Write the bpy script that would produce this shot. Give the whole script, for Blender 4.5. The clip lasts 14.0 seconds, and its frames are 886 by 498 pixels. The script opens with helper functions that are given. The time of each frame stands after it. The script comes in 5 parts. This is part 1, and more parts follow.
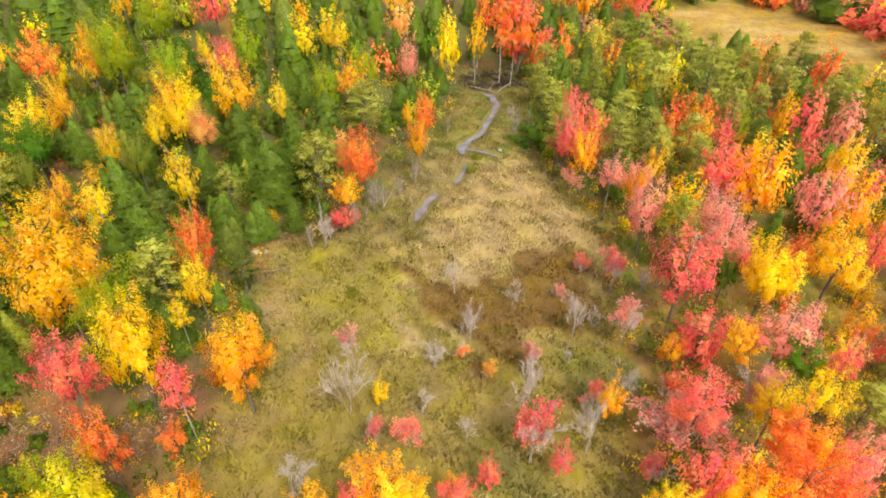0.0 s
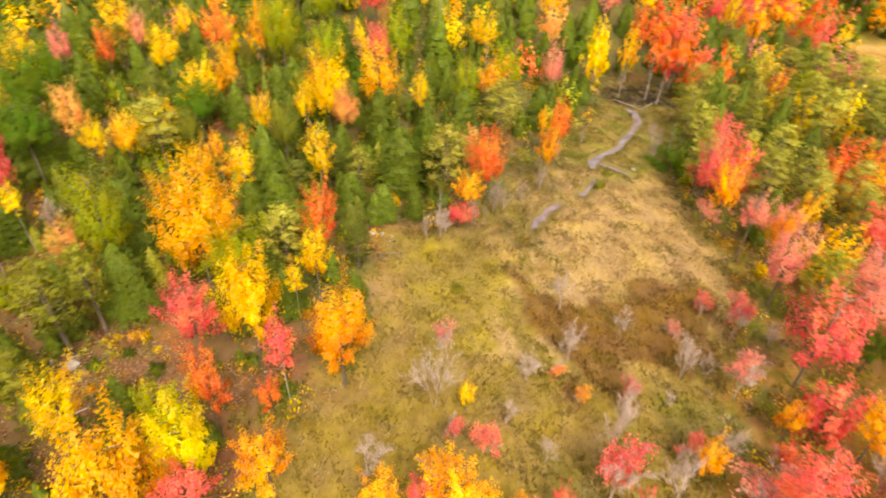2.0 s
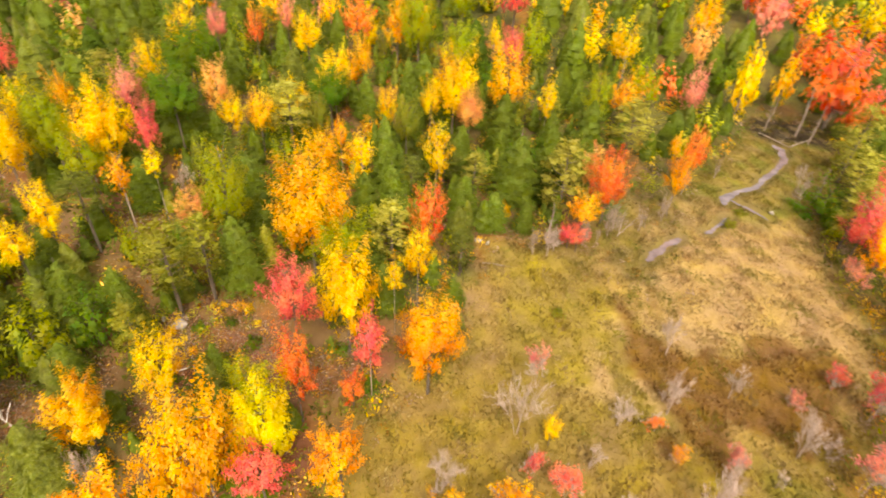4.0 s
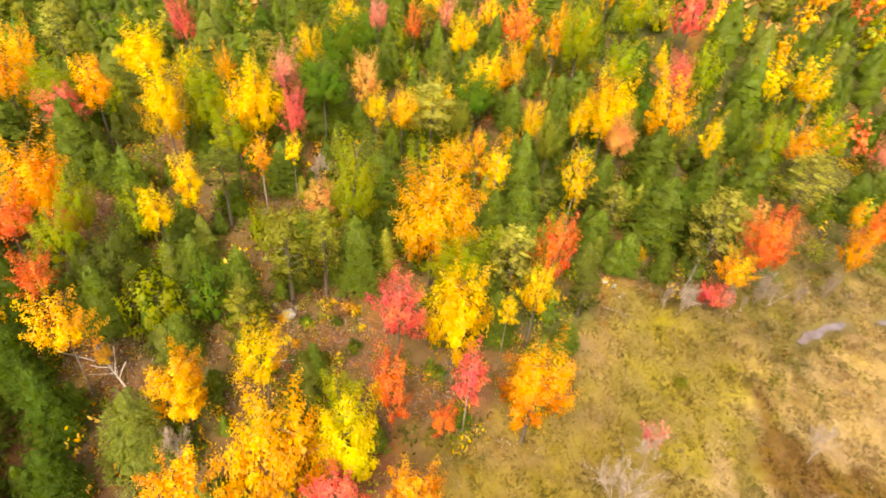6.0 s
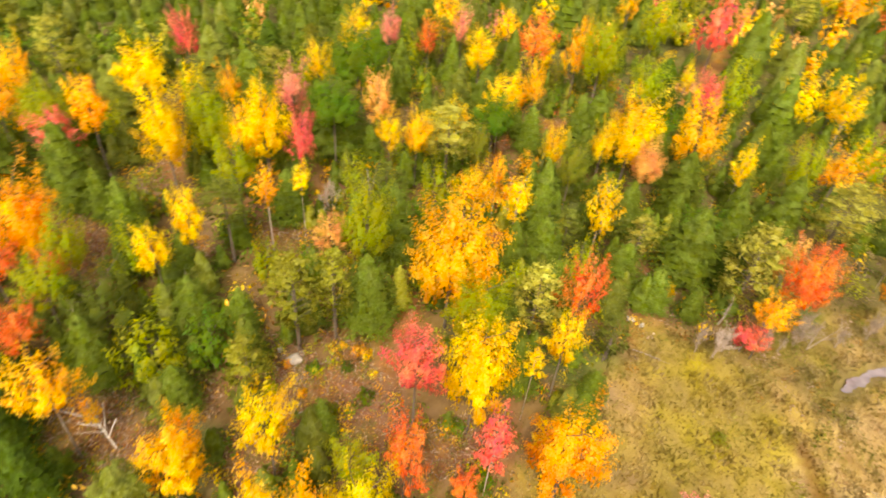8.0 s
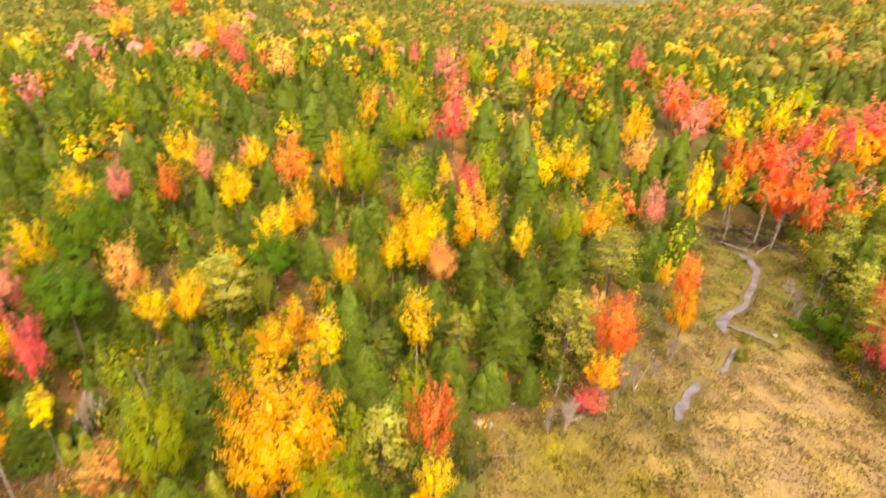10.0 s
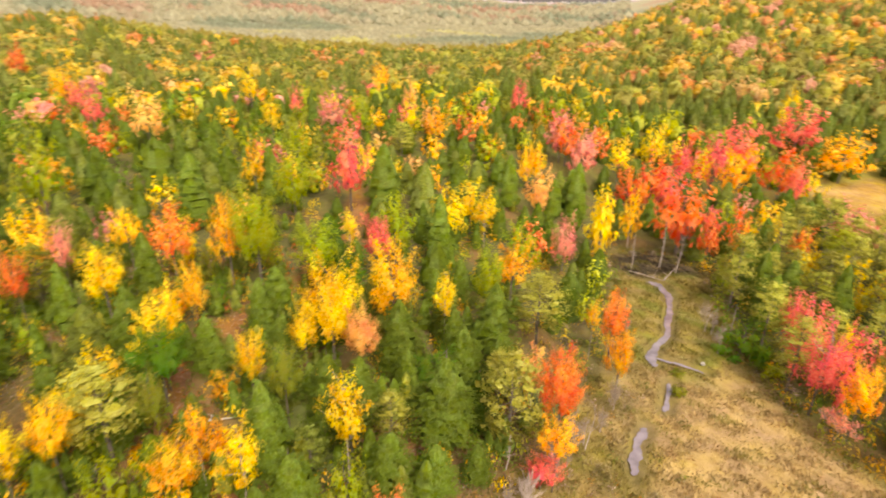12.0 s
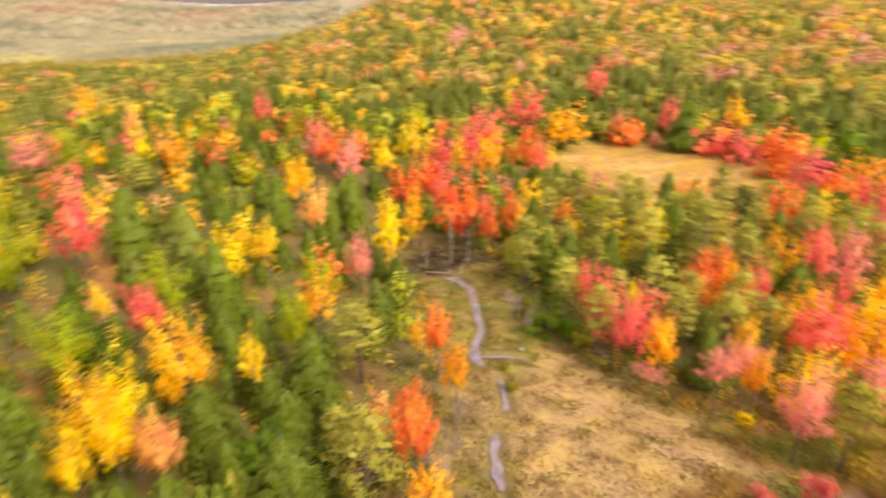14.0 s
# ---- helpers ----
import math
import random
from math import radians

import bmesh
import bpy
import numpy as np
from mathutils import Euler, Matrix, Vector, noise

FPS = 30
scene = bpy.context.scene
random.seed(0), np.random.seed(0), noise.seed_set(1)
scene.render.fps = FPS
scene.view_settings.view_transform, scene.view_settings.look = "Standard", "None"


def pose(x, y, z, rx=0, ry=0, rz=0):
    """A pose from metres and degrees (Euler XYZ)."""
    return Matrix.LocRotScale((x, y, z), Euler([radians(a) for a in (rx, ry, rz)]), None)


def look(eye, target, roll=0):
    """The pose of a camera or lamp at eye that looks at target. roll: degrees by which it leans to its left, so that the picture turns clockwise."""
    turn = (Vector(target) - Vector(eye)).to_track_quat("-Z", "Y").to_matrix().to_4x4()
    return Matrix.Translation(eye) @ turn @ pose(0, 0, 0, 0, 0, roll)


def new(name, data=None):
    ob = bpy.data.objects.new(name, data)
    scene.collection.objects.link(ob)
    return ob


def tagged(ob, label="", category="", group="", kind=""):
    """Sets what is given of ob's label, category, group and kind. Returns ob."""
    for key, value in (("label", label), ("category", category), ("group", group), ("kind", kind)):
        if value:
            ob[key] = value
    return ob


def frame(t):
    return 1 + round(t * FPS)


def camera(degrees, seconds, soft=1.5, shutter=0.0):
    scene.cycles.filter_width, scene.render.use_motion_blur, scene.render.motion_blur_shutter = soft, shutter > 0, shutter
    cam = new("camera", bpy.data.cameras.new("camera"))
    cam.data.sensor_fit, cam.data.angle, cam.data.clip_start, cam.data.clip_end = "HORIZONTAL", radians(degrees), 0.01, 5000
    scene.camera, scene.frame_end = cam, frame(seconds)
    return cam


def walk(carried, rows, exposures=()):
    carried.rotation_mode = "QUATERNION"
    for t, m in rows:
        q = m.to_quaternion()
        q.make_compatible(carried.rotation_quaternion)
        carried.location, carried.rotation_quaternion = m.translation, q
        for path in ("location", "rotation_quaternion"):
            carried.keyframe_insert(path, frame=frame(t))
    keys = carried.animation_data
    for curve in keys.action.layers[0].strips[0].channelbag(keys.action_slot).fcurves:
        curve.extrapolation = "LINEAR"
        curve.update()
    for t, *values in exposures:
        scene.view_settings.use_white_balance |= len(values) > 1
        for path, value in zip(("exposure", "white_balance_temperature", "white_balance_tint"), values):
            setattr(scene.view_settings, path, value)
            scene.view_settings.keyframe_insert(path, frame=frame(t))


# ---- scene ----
cam = camera(75.2, 14.0, soft=1.7, shutter=0.85)
METRES, EYE, TILT, LEAN, TURN = 40.0, 46.8, -37.0, 0.0, 0.0
ROWS = [
    (0.0, 0.0, 0.0, 0.0, 0.0, 0.0, -0.0),
    (0.5, 0.0001, 0.0034, 0.0008, 1.26, -0.03, -1.18),
    (1.0, -0.0024, 0.0076, 0.0021, 4.95, -0.2, -4.48),
    (1.5, -0.0037, 0.0128, 0.0026, 7.89, -0.47, -7.21),
    (2.0, -0.0054, 0.0209, 0.0037, 11.1, -0.83, -9.98),
    (2.5, -0.009, 0.0309, 0.0054, 14.14, -1.3, -12.52),
    (5.0, -0.0822, 0.1019, 0.0456, 27.87, -5.45, -23.38),
    (5.5, -0.1069, 0.1218, 0.0578, 31.94, -7.16, -26.26),
    (6.0, -0.131, 0.1374, 0.0714, 34.68, -8.39, -27.95),
    (6.5, -0.1617, 0.1518, 0.0836, 36.72, -9.36, -29.29),
    (7.0, -0.1926, 0.1664, 0.0963, 38.01, -9.94, -30.1),
    (7.5, -0.2252, 0.1814, 0.1081, 38.19, -10.02, -30.28),
    (8.0, -0.2601, 0.1993, 0.1214, 35.11, -8.49, -28.51),
    (8.5, -0.2971, 0.2162, 0.1344, 30.06, -6.15, -25.48),
    (9.0, -0.3359, 0.2396, 0.1572, 21.77, 0.04, -19.55),
    (11.5, -0.4892, 0.4009, 0.2593, 6.73, 13.46, -6.52),
    (12.0, -0.5205, 0.4373, 0.2897, 3.37, 13.69, -3.58),
    (12.5, -0.5503, 0.4779, 0.3222, 0.4, 13.77, -0.95),
    (13.0, -0.5807, 0.5224, 0.3554, -2.02, 13.84, 1.13),
    (13.5, -0.5991, 0.5633, 0.3941, -8.05, 13.36, 6.54),
    (14.0, -0.6122, 0.6091, 0.4309, -16.48, 11.82, 13.9),
]
EXPOSURES = [(0.0, 1.08, 7000, 5), (0.5, 1.17, 8100, 12), (1.5, 1.20, 8700, 18), (2.7, 1.20, 8800, 20), (5.0, 1.25, 8900, 17), (7.5, 1.33, 8900, 14), (9.0, 1.34, 9100, 18), (11.5, 1.20, 8000, 18), (14.0, 1.20, 8100, 26)]
walk(cam, [(t, pose(0, 0, EYE, TILT, LEAN, TURN) @ pose(METRES * x, METRES * y, METRES * z, 90 + pitch, roll, yaw)) for t, x, y, z, yaw, pitch, roll in ROWS], EXPOSURES)

# ---- light: a bright overcast day ----
SUN_HIGH, SUN_TURN = radians(52), radians(150)
world = bpy.data.worlds.new("overcast_sky")
scene.world = world
world.use_nodes = True
wn = world.node_tree
sky = wn.nodes.new("ShaderNodeTexSky")
sky.sky_type, sky.sun_disc, sky.sun_elevation, sky.sun_rotation = "NISHITA", False, SUN_HIGH, SUN_TURN
sky.dust_density, sky.air_density = 3.0, 1.0
veil = wn.nodes.new("ShaderNodeHueSaturation")
veil.inputs["Saturation"].default_value = 0.28
wn.links.new(sky.outputs["Color"], veil.inputs["Color"])
wn.links.new(veil.outputs["Color"], wn.nodes["Background"].inputs["Color"])
wn.nodes["Background"].inputs["Strength"].default_value = 0.15
sun = new("sun", bpy.data.lights.new("sun", "SUN"))
sun.data.energy, sun.data.angle, sun.data.color = 1.5, radians(14), (1.0, 0.94, 0.84)
sun.matrix_world = look((60 * math.sin(SUN_TURN), 60 * math.cos(SUN_TURN), 78), (0, 0, 0))

# ---- materials ----
class Nodes:
    """A short hand for node materials."""

    def __init__(self, name):
        self.mat = bpy.data.materials.new(name)
        self.mat.use_nodes = True
        self.tree = self.mat.node_tree
        self.tree.nodes.clear()
        self.out = self.tree.nodes.new("ShaderNodeOutputMaterial")

    def add(self, kind, **inputs):
        node = self.tree.nodes.new("ShaderNode" + kind)
        for key, value in inputs.items():
            self.set(node, key.replace("_", " "), value)
        return node

    def set(self, node, key, value):
        socket = node.inputs[int(key[1:])] if key[0] == "i" and key[1:].isdigit() else node.inputs[key]
        if isinstance(value, bpy.types.NodeSocket):
            self.tree.links.new(value, socket)
        else:
            socket.default_value = value

    def noise(self, scale, detail=4.0, where=None, rough=0.55):
        node = self.add("TexNoise", Scale=scale, Detail=detail, Roughness=rough)
        if where is not None:
            self.set(node, "Vector", where)
        return node.outputs["Fac"]

    def mix(self, fac, a, b, way="MIX"):
        node = self.tree.nodes.new("ShaderNodeMix")
        node.data_type, node.blend_type = "RGBA", way
        self.set(node, "i0", fac)
        self.set(node, "i6", a)
        self.set(node, "i7", b)
        return node.outputs[2]

    def ramp(self, fac, low, high, a=0.0, b=1.0):
        node = self.add("MapRange", Value=fac)
        for key, value in zip(("From Min", "From Max", "To Min", "To Max"), (low, high, a, b)):
            self.set(node, key, value)
        return node.outputs[0]

    def hue(self, colour, hue=0.5, sat=1.0, value=1.0):
        return self.add("HueSaturation", Hue=hue, Saturation=sat, Value=value, Color=colour).outputs[0]

    def bump(self, height, strength=0.4, distance=0.05):
        return self.add("Bump", Strength=strength, Distance=distance, Height=height).outputs[0]

    def surface(self, shader):
        self.tree.links.new(shader, self.out.inputs["Surface"])
        return self.mat


def leaf_material(name, glow=0.5, attribute="", spread=0.02, rough=0.19, grain=0.0, turning=0.0, apiece=0.1):
    """Leaves or needles: the tree's own colour, varied from leaf to leaf and from limb to limb, half see-through."""
    n = Nodes(name)
    if attribute:
        own = n.add("Attribute")
        own.attribute_name = attribute
        own = own.outputs["Color"]
        where = n.add("NewGeometry").outputs["Position"]
        limb = n.noise(0.35, 3, where)
    else:
        info = n.add("ObjectInfo")
        own = info.outputs["Color"]
        shift = n.ramp(info.outputs["Random"], 0, 1, 0.5 - spread * 0.3, 0.5 + spread * 0.3)
        own = n.hue(own, shift, 1.0, n.ramp(info.outputs["Random"], 0, 1, 1 - apiece, 1 + apiece))
        apart = n.add("VectorMath", i0=n.add("TexCoord").outputs["Object"], i1=n.add("CombineXYZ", X=n.ramp(info.outputs["Random"], 0, 1, 0, 60)).outputs[0]).outputs[0]
        limb = n.noise(1.6, 3, apart)
        turned = n.ramp(n.noise(0.8, 2, apart), 0.3, 0.7, 0.5 - 0.4 * turning, 0.5 + turning)
        own = n.hue(own, turned)
    leaf = n.add("NewGeometry").outputs["Random Per Island"]
    tone = n.hue(own, n.ramp(limb, 0.3, 0.7, 0.5 - spread, 0.5 + spread), 1.0, n.ramp(limb, 0.3, 0.7, 0.9, 1.1))
    tone = n.hue(tone, n.ramp(leaf, 0, 1, 0.5 - spread * 0.35, 0.5 + spread * 0.35), n.ramp(leaf, 0, 1, 1.06, 0.88), n.ramp(leaf, 0, 1, 1 - rough, 1 + 0.85 * rough))
    front = n.add("BsdfPrincipled", Base_Color=tone, Roughness=0.62)
    if grain:
        where = n.add("NewGeometry").outputs["Position"]
        tuft = n.noise(grain, 3, where, 0.7)
        tone = n.hue(tone, 0.5, 1.0, n.ramp(tuft, 0.32, 0.68, 0.66, 1.3))
        n.set(front, "Base Color", tone)
        n.set(front, "Normal", n.bump(tuft, 1.0, 0.6 / grain))
    n.set(front, "Specular IOR Level", 0.03)
    back = n.add("BsdfTranslucent", Color=tone)
    both = n.add("MixShader", i0=glow, i1=front.outputs[0], i2=back.outputs[0])
    return n.surface(both.outputs[0])


def bark_material(name, dark, light):
    n = Nodes(name)
    where = n.add("TexCoord").outputs["Object"]
    big, fine = n.noise(2.0, 4, where), n.noise(14.0, 5, where)
    tone = n.mix(n.ramp(big, 0.3, 0.7), (*dark, 1), (*light, 1))
    tone = n.mix(n.ramp(fine, 0.35, 0.7, 0, 0.55), tone, (dark[0] * 0.5, dark[1] * 0.5, dark[2] * 0.5, 1))
    return n.surface(n.add("BsdfPrincipled", Base_Color=tone, Roughness=0.9, Normal=n.bump(fine, 0.6, 0.03)).outputs[0])


def ground_material():
    """Sedge, leaf litter and meadow: the zone's colour with tufts, mats and stems over it."""
    n = Nodes("sedge_and_litter")
    where = n.add("NewGeometry").outputs["Position"]
    zone = n.add("Attribute")
    zone.attribute_name = "zone"
    warp = n.add("Mapping", Vector=where)
    warp.inputs["Scale"].default_value = (1.0, 0.55, 1.0)
    mats, tufts, stems = n.noise(0.22, 5, where, 0.6), n.noise(1.1, 5, warp.outputs[0], 0.65), n.noise(6.0, 4, warp.outputs[0], 0.7)
    tone = n.hue(zone.outputs["Color"], n.ramp(mats, 0.3, 0.7, 0.485, 0.515), n.ramp(mats, 0.3, 0.7, 0.9, 1.15), n.ramp(mats, 0.3, 0.7, 0.8, 1.15))
    tone = n.mix(n.ramp(tufts, 0.42, 0.72, 0, 0.4), tone, n.hue(tone, 0.49, 0.85, 1.5))
    tone = n.mix(n.ramp(tufts, 0.5, 0.3, 0, 0.45), tone, n.hue(tone, 0.5, 1.1, 0.62))
    tone = n.mix(n.ramp(stems, 0.4, 0.65, 0, 0.25), tone, n.hue(tone, 0.5, 0.9, 0.62))
    height = n.mix(0.5, tufts, stems)
    turf = n.add("BsdfPrincipled", Base_Color=tone, Roughness=0.95, Normal=n.bump(height, 0.7, 0.25))
    n.set(turf, "Specular IOR Level", 0.1)
    return n.surface(turf.outputs[0])


def water_material():
    n = Nodes("brook_water")
    where = n.add("NewGeometry").outputs["Position"]
    mud = n.mix(n.ramp(n.noise(0.5, 4, where), 0.35, 0.65), (0.13, 0.115, 0.13, 1), (0.22, 0.195, 0.22, 1))
    water = n.add("BsdfPrincipled", Base_Color=mud, Roughness=0.06, Normal=n.bump(n.noise(3.0, 3, where), 0.05, 0.02))
    n.set(water, "IOR", 1.33)
    n.set(water, "Specular IOR Level", 0.9)
    return n.surface(water.outputs[0])


def stone_material():
    n = Nodes("pale_granite")
    where = n.add("TexCoord").outputs["Object"]
    big, fine = n.noise(1.5, 5, where), n.noise(12, 5, where)
    tone = n.mix(n.ramp(big, 0.35, 0.65), (0.22, 0.21, 0.19, 1), (0.42, 0.40, 0.37, 1))
    tone = n.mix(n.ramp(fine, 0.5, 0.75, 0, 0.6), tone, (0.2, 0.19, 0.15, 1))
    return n.surface(n.add("BsdfPrincipled", Base_Color=tone, Roughness=0.85, Normal=n.bump(fine, 0.5, 0.05)).outputs[0])


LEAVES, NEEDLES = leaf_material("autumn_leaves", 0.6, rough=0.08, turning=0.022), leaf_material("needles", 0.3, spread=0.012, rough=0.16, grain=3.5, apiece=0.2)
WOODS = leaf_material("woods_leaves", 0.35, "tint", 0.012, 0.16, 1.3)
GRASS = leaf_material("grass_blades", 0.3, "tint", 0.012)
BARK = bark_material("grey_brown_bark", (0.10, 0.08, 0.06), (0.26, 0.22, 0.18))
PALE_BARK = bark_material("weathered_grey_wood", (0.37, 0.30, 0.26), (0.58, 0.49, 0.43))
TWIG_WOOD = bark_material("grey_twig_wood", (0.27, 0.215, 0.17), (0.47, 0.39, 0.33))
DEAD_WOOD = bark_material("grey_dead_wood", (0.24, 0.20, 0.17), (0.44, 0.38, 0.34))
WHITE_WOOD = bark_material("bleached_wood", (0.45, 0.42, 0.38), (0.75, 0.72, 0.66))
GROUND, WATER, STONE = ground_material(), water_material(), stone_material()

TINTS = {
    "or": (0.96, 0.47, 0.010), "yo": (0.95, 0.545, 0.012), "yl": (0.80, 0.68, 0.010), "ye": (0.92, 0.64, 0.008), "yg": (0.41, 0.455, 0.016),
    "gr": (0.155, 0.275, 0.018), "re": (0.93, 0.175, 0.155), "ro": (0.92, 0.235, 0.05), "pk": (0.88, 0.33, 0.27),
    "pe": (0.92, 0.50, 0.15), "ol": (0.28, 0.295, 0.028), "dp": (0.056, 0.1, 0.008), "dg": (0.121, 0.179, 0.018), "gg": (0.155, 0.19, 0.028), "pg": (0.42, 0.415, 0.06), "gy": (0.4, 0.35, 0.3),
}
WORDS = {
    "or": "bright orange", "yo": "golden orange", "yl": "lime yellow", "ye": "bright yellow", "yg": "yellow-green", "gr": "fresh green", "re": "crimson red",
    "ro": "flaming red-orange", "pk": "salmon pink", "pe": "pale peach", "ol": "olive green", "dp": "deep green", "dg": "dark green", "gg": "grey-green", "pg": "pale green", "gy": "grey",
}


# ---- the land ----
MARSH = [(-22, -60), (-21, 24), (-21, 33), (-19, 40), (-22, 52), (-24, 60), (-16, 66), (-9, 75), (-4, 86), (0, 100), (4, 118), (5, 128),
         (15, 129), (20, 120), (15.5, 98), (16.5, 86), (18.5, 76), (22, 64), (20.5, 53), (18, 45), (16.5, 36), (16, 28), (17, -60)]
MEADOW = [(60, 134), (62, 160), (66, 178), (90, 189), (107, 170), (113, 152), (106, 124), (94, 114), (78, 118)]
STREAM = [(4, 125), (8, 119.5), (10.6, 114), (10.9, 109.5), (8.6, 103), (7.2, 97.5), (3.4, 93.2), (3.2, 89.5), (3.3, 85.5), (2.0, 81.5), (-0.2, 78.5), (-2.4, 75), (-3.4, 71), (-4.2, 67.5)]
LANE = [(-50.8, 66.6), (-57, 73.8), (-54.3, 79), (-51, 86), (-47.2, 93.7), (-46, 105), (-44.1, 118), (-46.5, 128), (-51.8, 146)]
CLEARINGS = [(-39, 25.5, 3.0), (-47.5, 11, 2.8), (-58, 26, 2.6), (-55.5, 35, 2.6), (-66, 20.5, 2.4), (-33.5, 29.5, 2.4), (-37.5, 19.5, 2.4), (-42.6, 27.4, 2.0), (-45.3, 13.0, 2.4), (-42.4, 12.6, 2.0), (-49.0, 14.3, 2.2), (-44.2, 19.4, 1.4),
             (-42.8, 33.6, 2.3), (-38.3, 30.6, 2.4), (-60.9, 55.8, 2.2), (-60.2, 18.2, 2.0), (-63.5, 20.0, 1.8), (-69.6, 22.0, 1.8), (-28.6, 31.4, 2.2), (-26.6, 34.8, 2.0), (-69.6, 73.5, 2.6), (-60, 94.6, 2.4)]
ARM = [(3.4, 92.0), (5.3, 90.9), (7.4, 90.2), (9.6, 88.6)]
POOLS = [[(8.8, 116.6), (10.6, 114), (10.9, 109.5), (8.6, 103), (7.2, 97.5), (3.4, 93.2), (3.2, 89.5)], [(4.2, 85.8), (3.2, 82.6), (2.0, 79.8)], [(-1.0, 76.6), (-2.4, 74.2), (-3.4, 71.2), (-4.0, 68.9)], ARM]


def sided(points, x, y):
    """Distance to a closed outline: plus inside, minus outside."""
    x, y = np.asarray(x, float), np.asarray(y, float)
    best, inside = np.full(x.shape, 1e9), np.zeros(x.shape, bool)
    for (ax, ay), (bx, by) in zip(points, points[1:] + points[:1]):
        dx, dy = bx - ax, by - ay
        k = np.clip(((x - ax) * dx + (y - ay) * dy) / (dx * dx + dy * dy), 0, 1)
        best = np.minimum(best, np.hypot(x - ax - k * dx, y - ay - k * dy))
        if ay != by:
            inside ^= ((ay > y) != (by > y)) & (x < ax + (y - ay) * dx / dy)
    return np.where(inside, best, -best)


def from_line(points, x, y):
    """Distance to an open line."""
    best = np.full(np.shape(x), 1e9)
    for (ax, ay), (bx, by) in zip(points, points[1:]):
        dx, dy = bx - ax, by - ay
        k = np.clip(((x - ax) * dx + (y - ay) * dy) / (dx * dx + dy * dy), 0, 1)
        best = np.minimum(best, np.hypot(x - ax - k * dx, y - ay - k * dy))
    return best


def from_water(x, y):
    """Distance to the middle of the nearest open water."""
    return np.minimum.reduce([from_line(line, x, y) for line in POOLS])


def cleared(x, y):
    """How open the wood floor is: 1 in the felled lane and the small clearings."""
    d = from_line(LANE, x, y) - 1.3
    for cx, cy, r in CLEARINGS:
        d = np.minimum(d, np.hypot(x - cx, y - cy) - r)
    return smooth(1.2, -1.0, d)


def smooth(a, b, v):
    k = np.clip((v - a) / (b - a), 0, 1)
    return k * k * (3 - 2 * k)


def terrain(x, y):
    """Height of the land: level marsh, rising woods to the west, a hill to the north-east, a far valley and ridges."""
    x, y = np.asarray(x, float), np.asarray(y, float)
    d = np.maximum(0, -sided(MARSH, x, y))
    west = np.interp(d, [0, 5, 14, 22, 32, 45, 60, 110], [0.15, 0.6, 1.6, 3.5, 6.3, 8.8, 10, 11.5])
    east = np.interp(d, [0, 5, 20, 50, 100], [0.15, 0.5, 1.0, 1.4, 2.0])
    side = smooth(-12, 8, x - 0.12 * (y - 60))
    near = west * (1 - side) + east * side
    r, a = np.hypot(x + 22, y - 25), np.degrees(np.arctan2(x + 22, y - 25))
    top = np.interp(a, [-180, -60, -46, -36, -28, -20, -10, -1, 5, 9, 13, 18, 34, 44, 60, 180], [8, 20, 31, 33, 19, 12, 8, 11, 21, 29, 38, 48, 46, 31, 30, 10])
    k = smooth(150, 500, r)
    z = near * (1 - k) + top * k
    far = smooth(390, 760, r) * (1 - smooth(8, 16, a))
    z = z * (1 - far) - 14 * far
    ridge = smooth(1300, 3200, r) * np.interp(a, [-180, -60, -40, -8, 2, 10, 18, 180], [90, 110, 130, 105, 64, 62, 60, 60])
    roll = 3 * np.sin(x / 90 + 1) * np.sin(y / 110) * smooth(160, 400, r)
    flat = smooth(-26, -3, sided(MEADOW, x, y))
    return (z + ridge + roll) * (1 - flat) + 0.3 * flat


def quads(name, corners, tint=None, normals=None):
    """A mesh of loose four-cornered faces, from an array (faces, 4, 3), with a colour a face and a normal a corner where given."""
    mesh, count = bpy.data.meshes.new(name), len(corners)
    mesh.vertices.add(count * 4)
    mesh.vertices.foreach_set("co", np.ascontiguousarray(corners, np.float32).ravel())
    mesh.loops.add(count * 4)
    mesh.loops.foreach_set("vertex_index", np.arange(count * 4, dtype=np.int32))
    mesh.polygons.add(count)
    mesh.polygons.foreach_set("loop_start", np.arange(0, count * 4, 4, dtype=np.int32))
    if tint is not None:
        layer = mesh.attributes.new("tint", "FLOAT_COLOR", "POINT")
        layer.data.foreach_set("color", np.repeat(np.c_[tint, np.ones(count)], 4, axis=0).astype(np.float32).ravel())
    if normals is not None:
        layer = mesh.attributes.new("custom_normal", "FLOAT_VECTOR", "POINT")
        layer.data.foreach_set("vector", np.ascontiguousarray(normals, np.float32).ravel())
    mesh.update(calc_edges=True)
    return mesh


def wave(x, y, size, seed=0.0):
    """A cheap, uneven wave between about -1 and 1."""
    x, y = x / size + seed * 1.7, y / size - seed * 2.3
    return (np.sin(x * 1.3 + 1.7 * np.sin(y * 0.7 + seed)) + np.sin(y * 1.7 + 1.3 * np.sin(x * 0.9 - seed)) + np.sin((x + y) * 2.3 + np.sin(x * 2.1))) / 3


BROWN = [(-3, 57), (3, 55), (10, 62), (17, 60), (20, 55), (14, 46), (8, 42), (1, 44)]


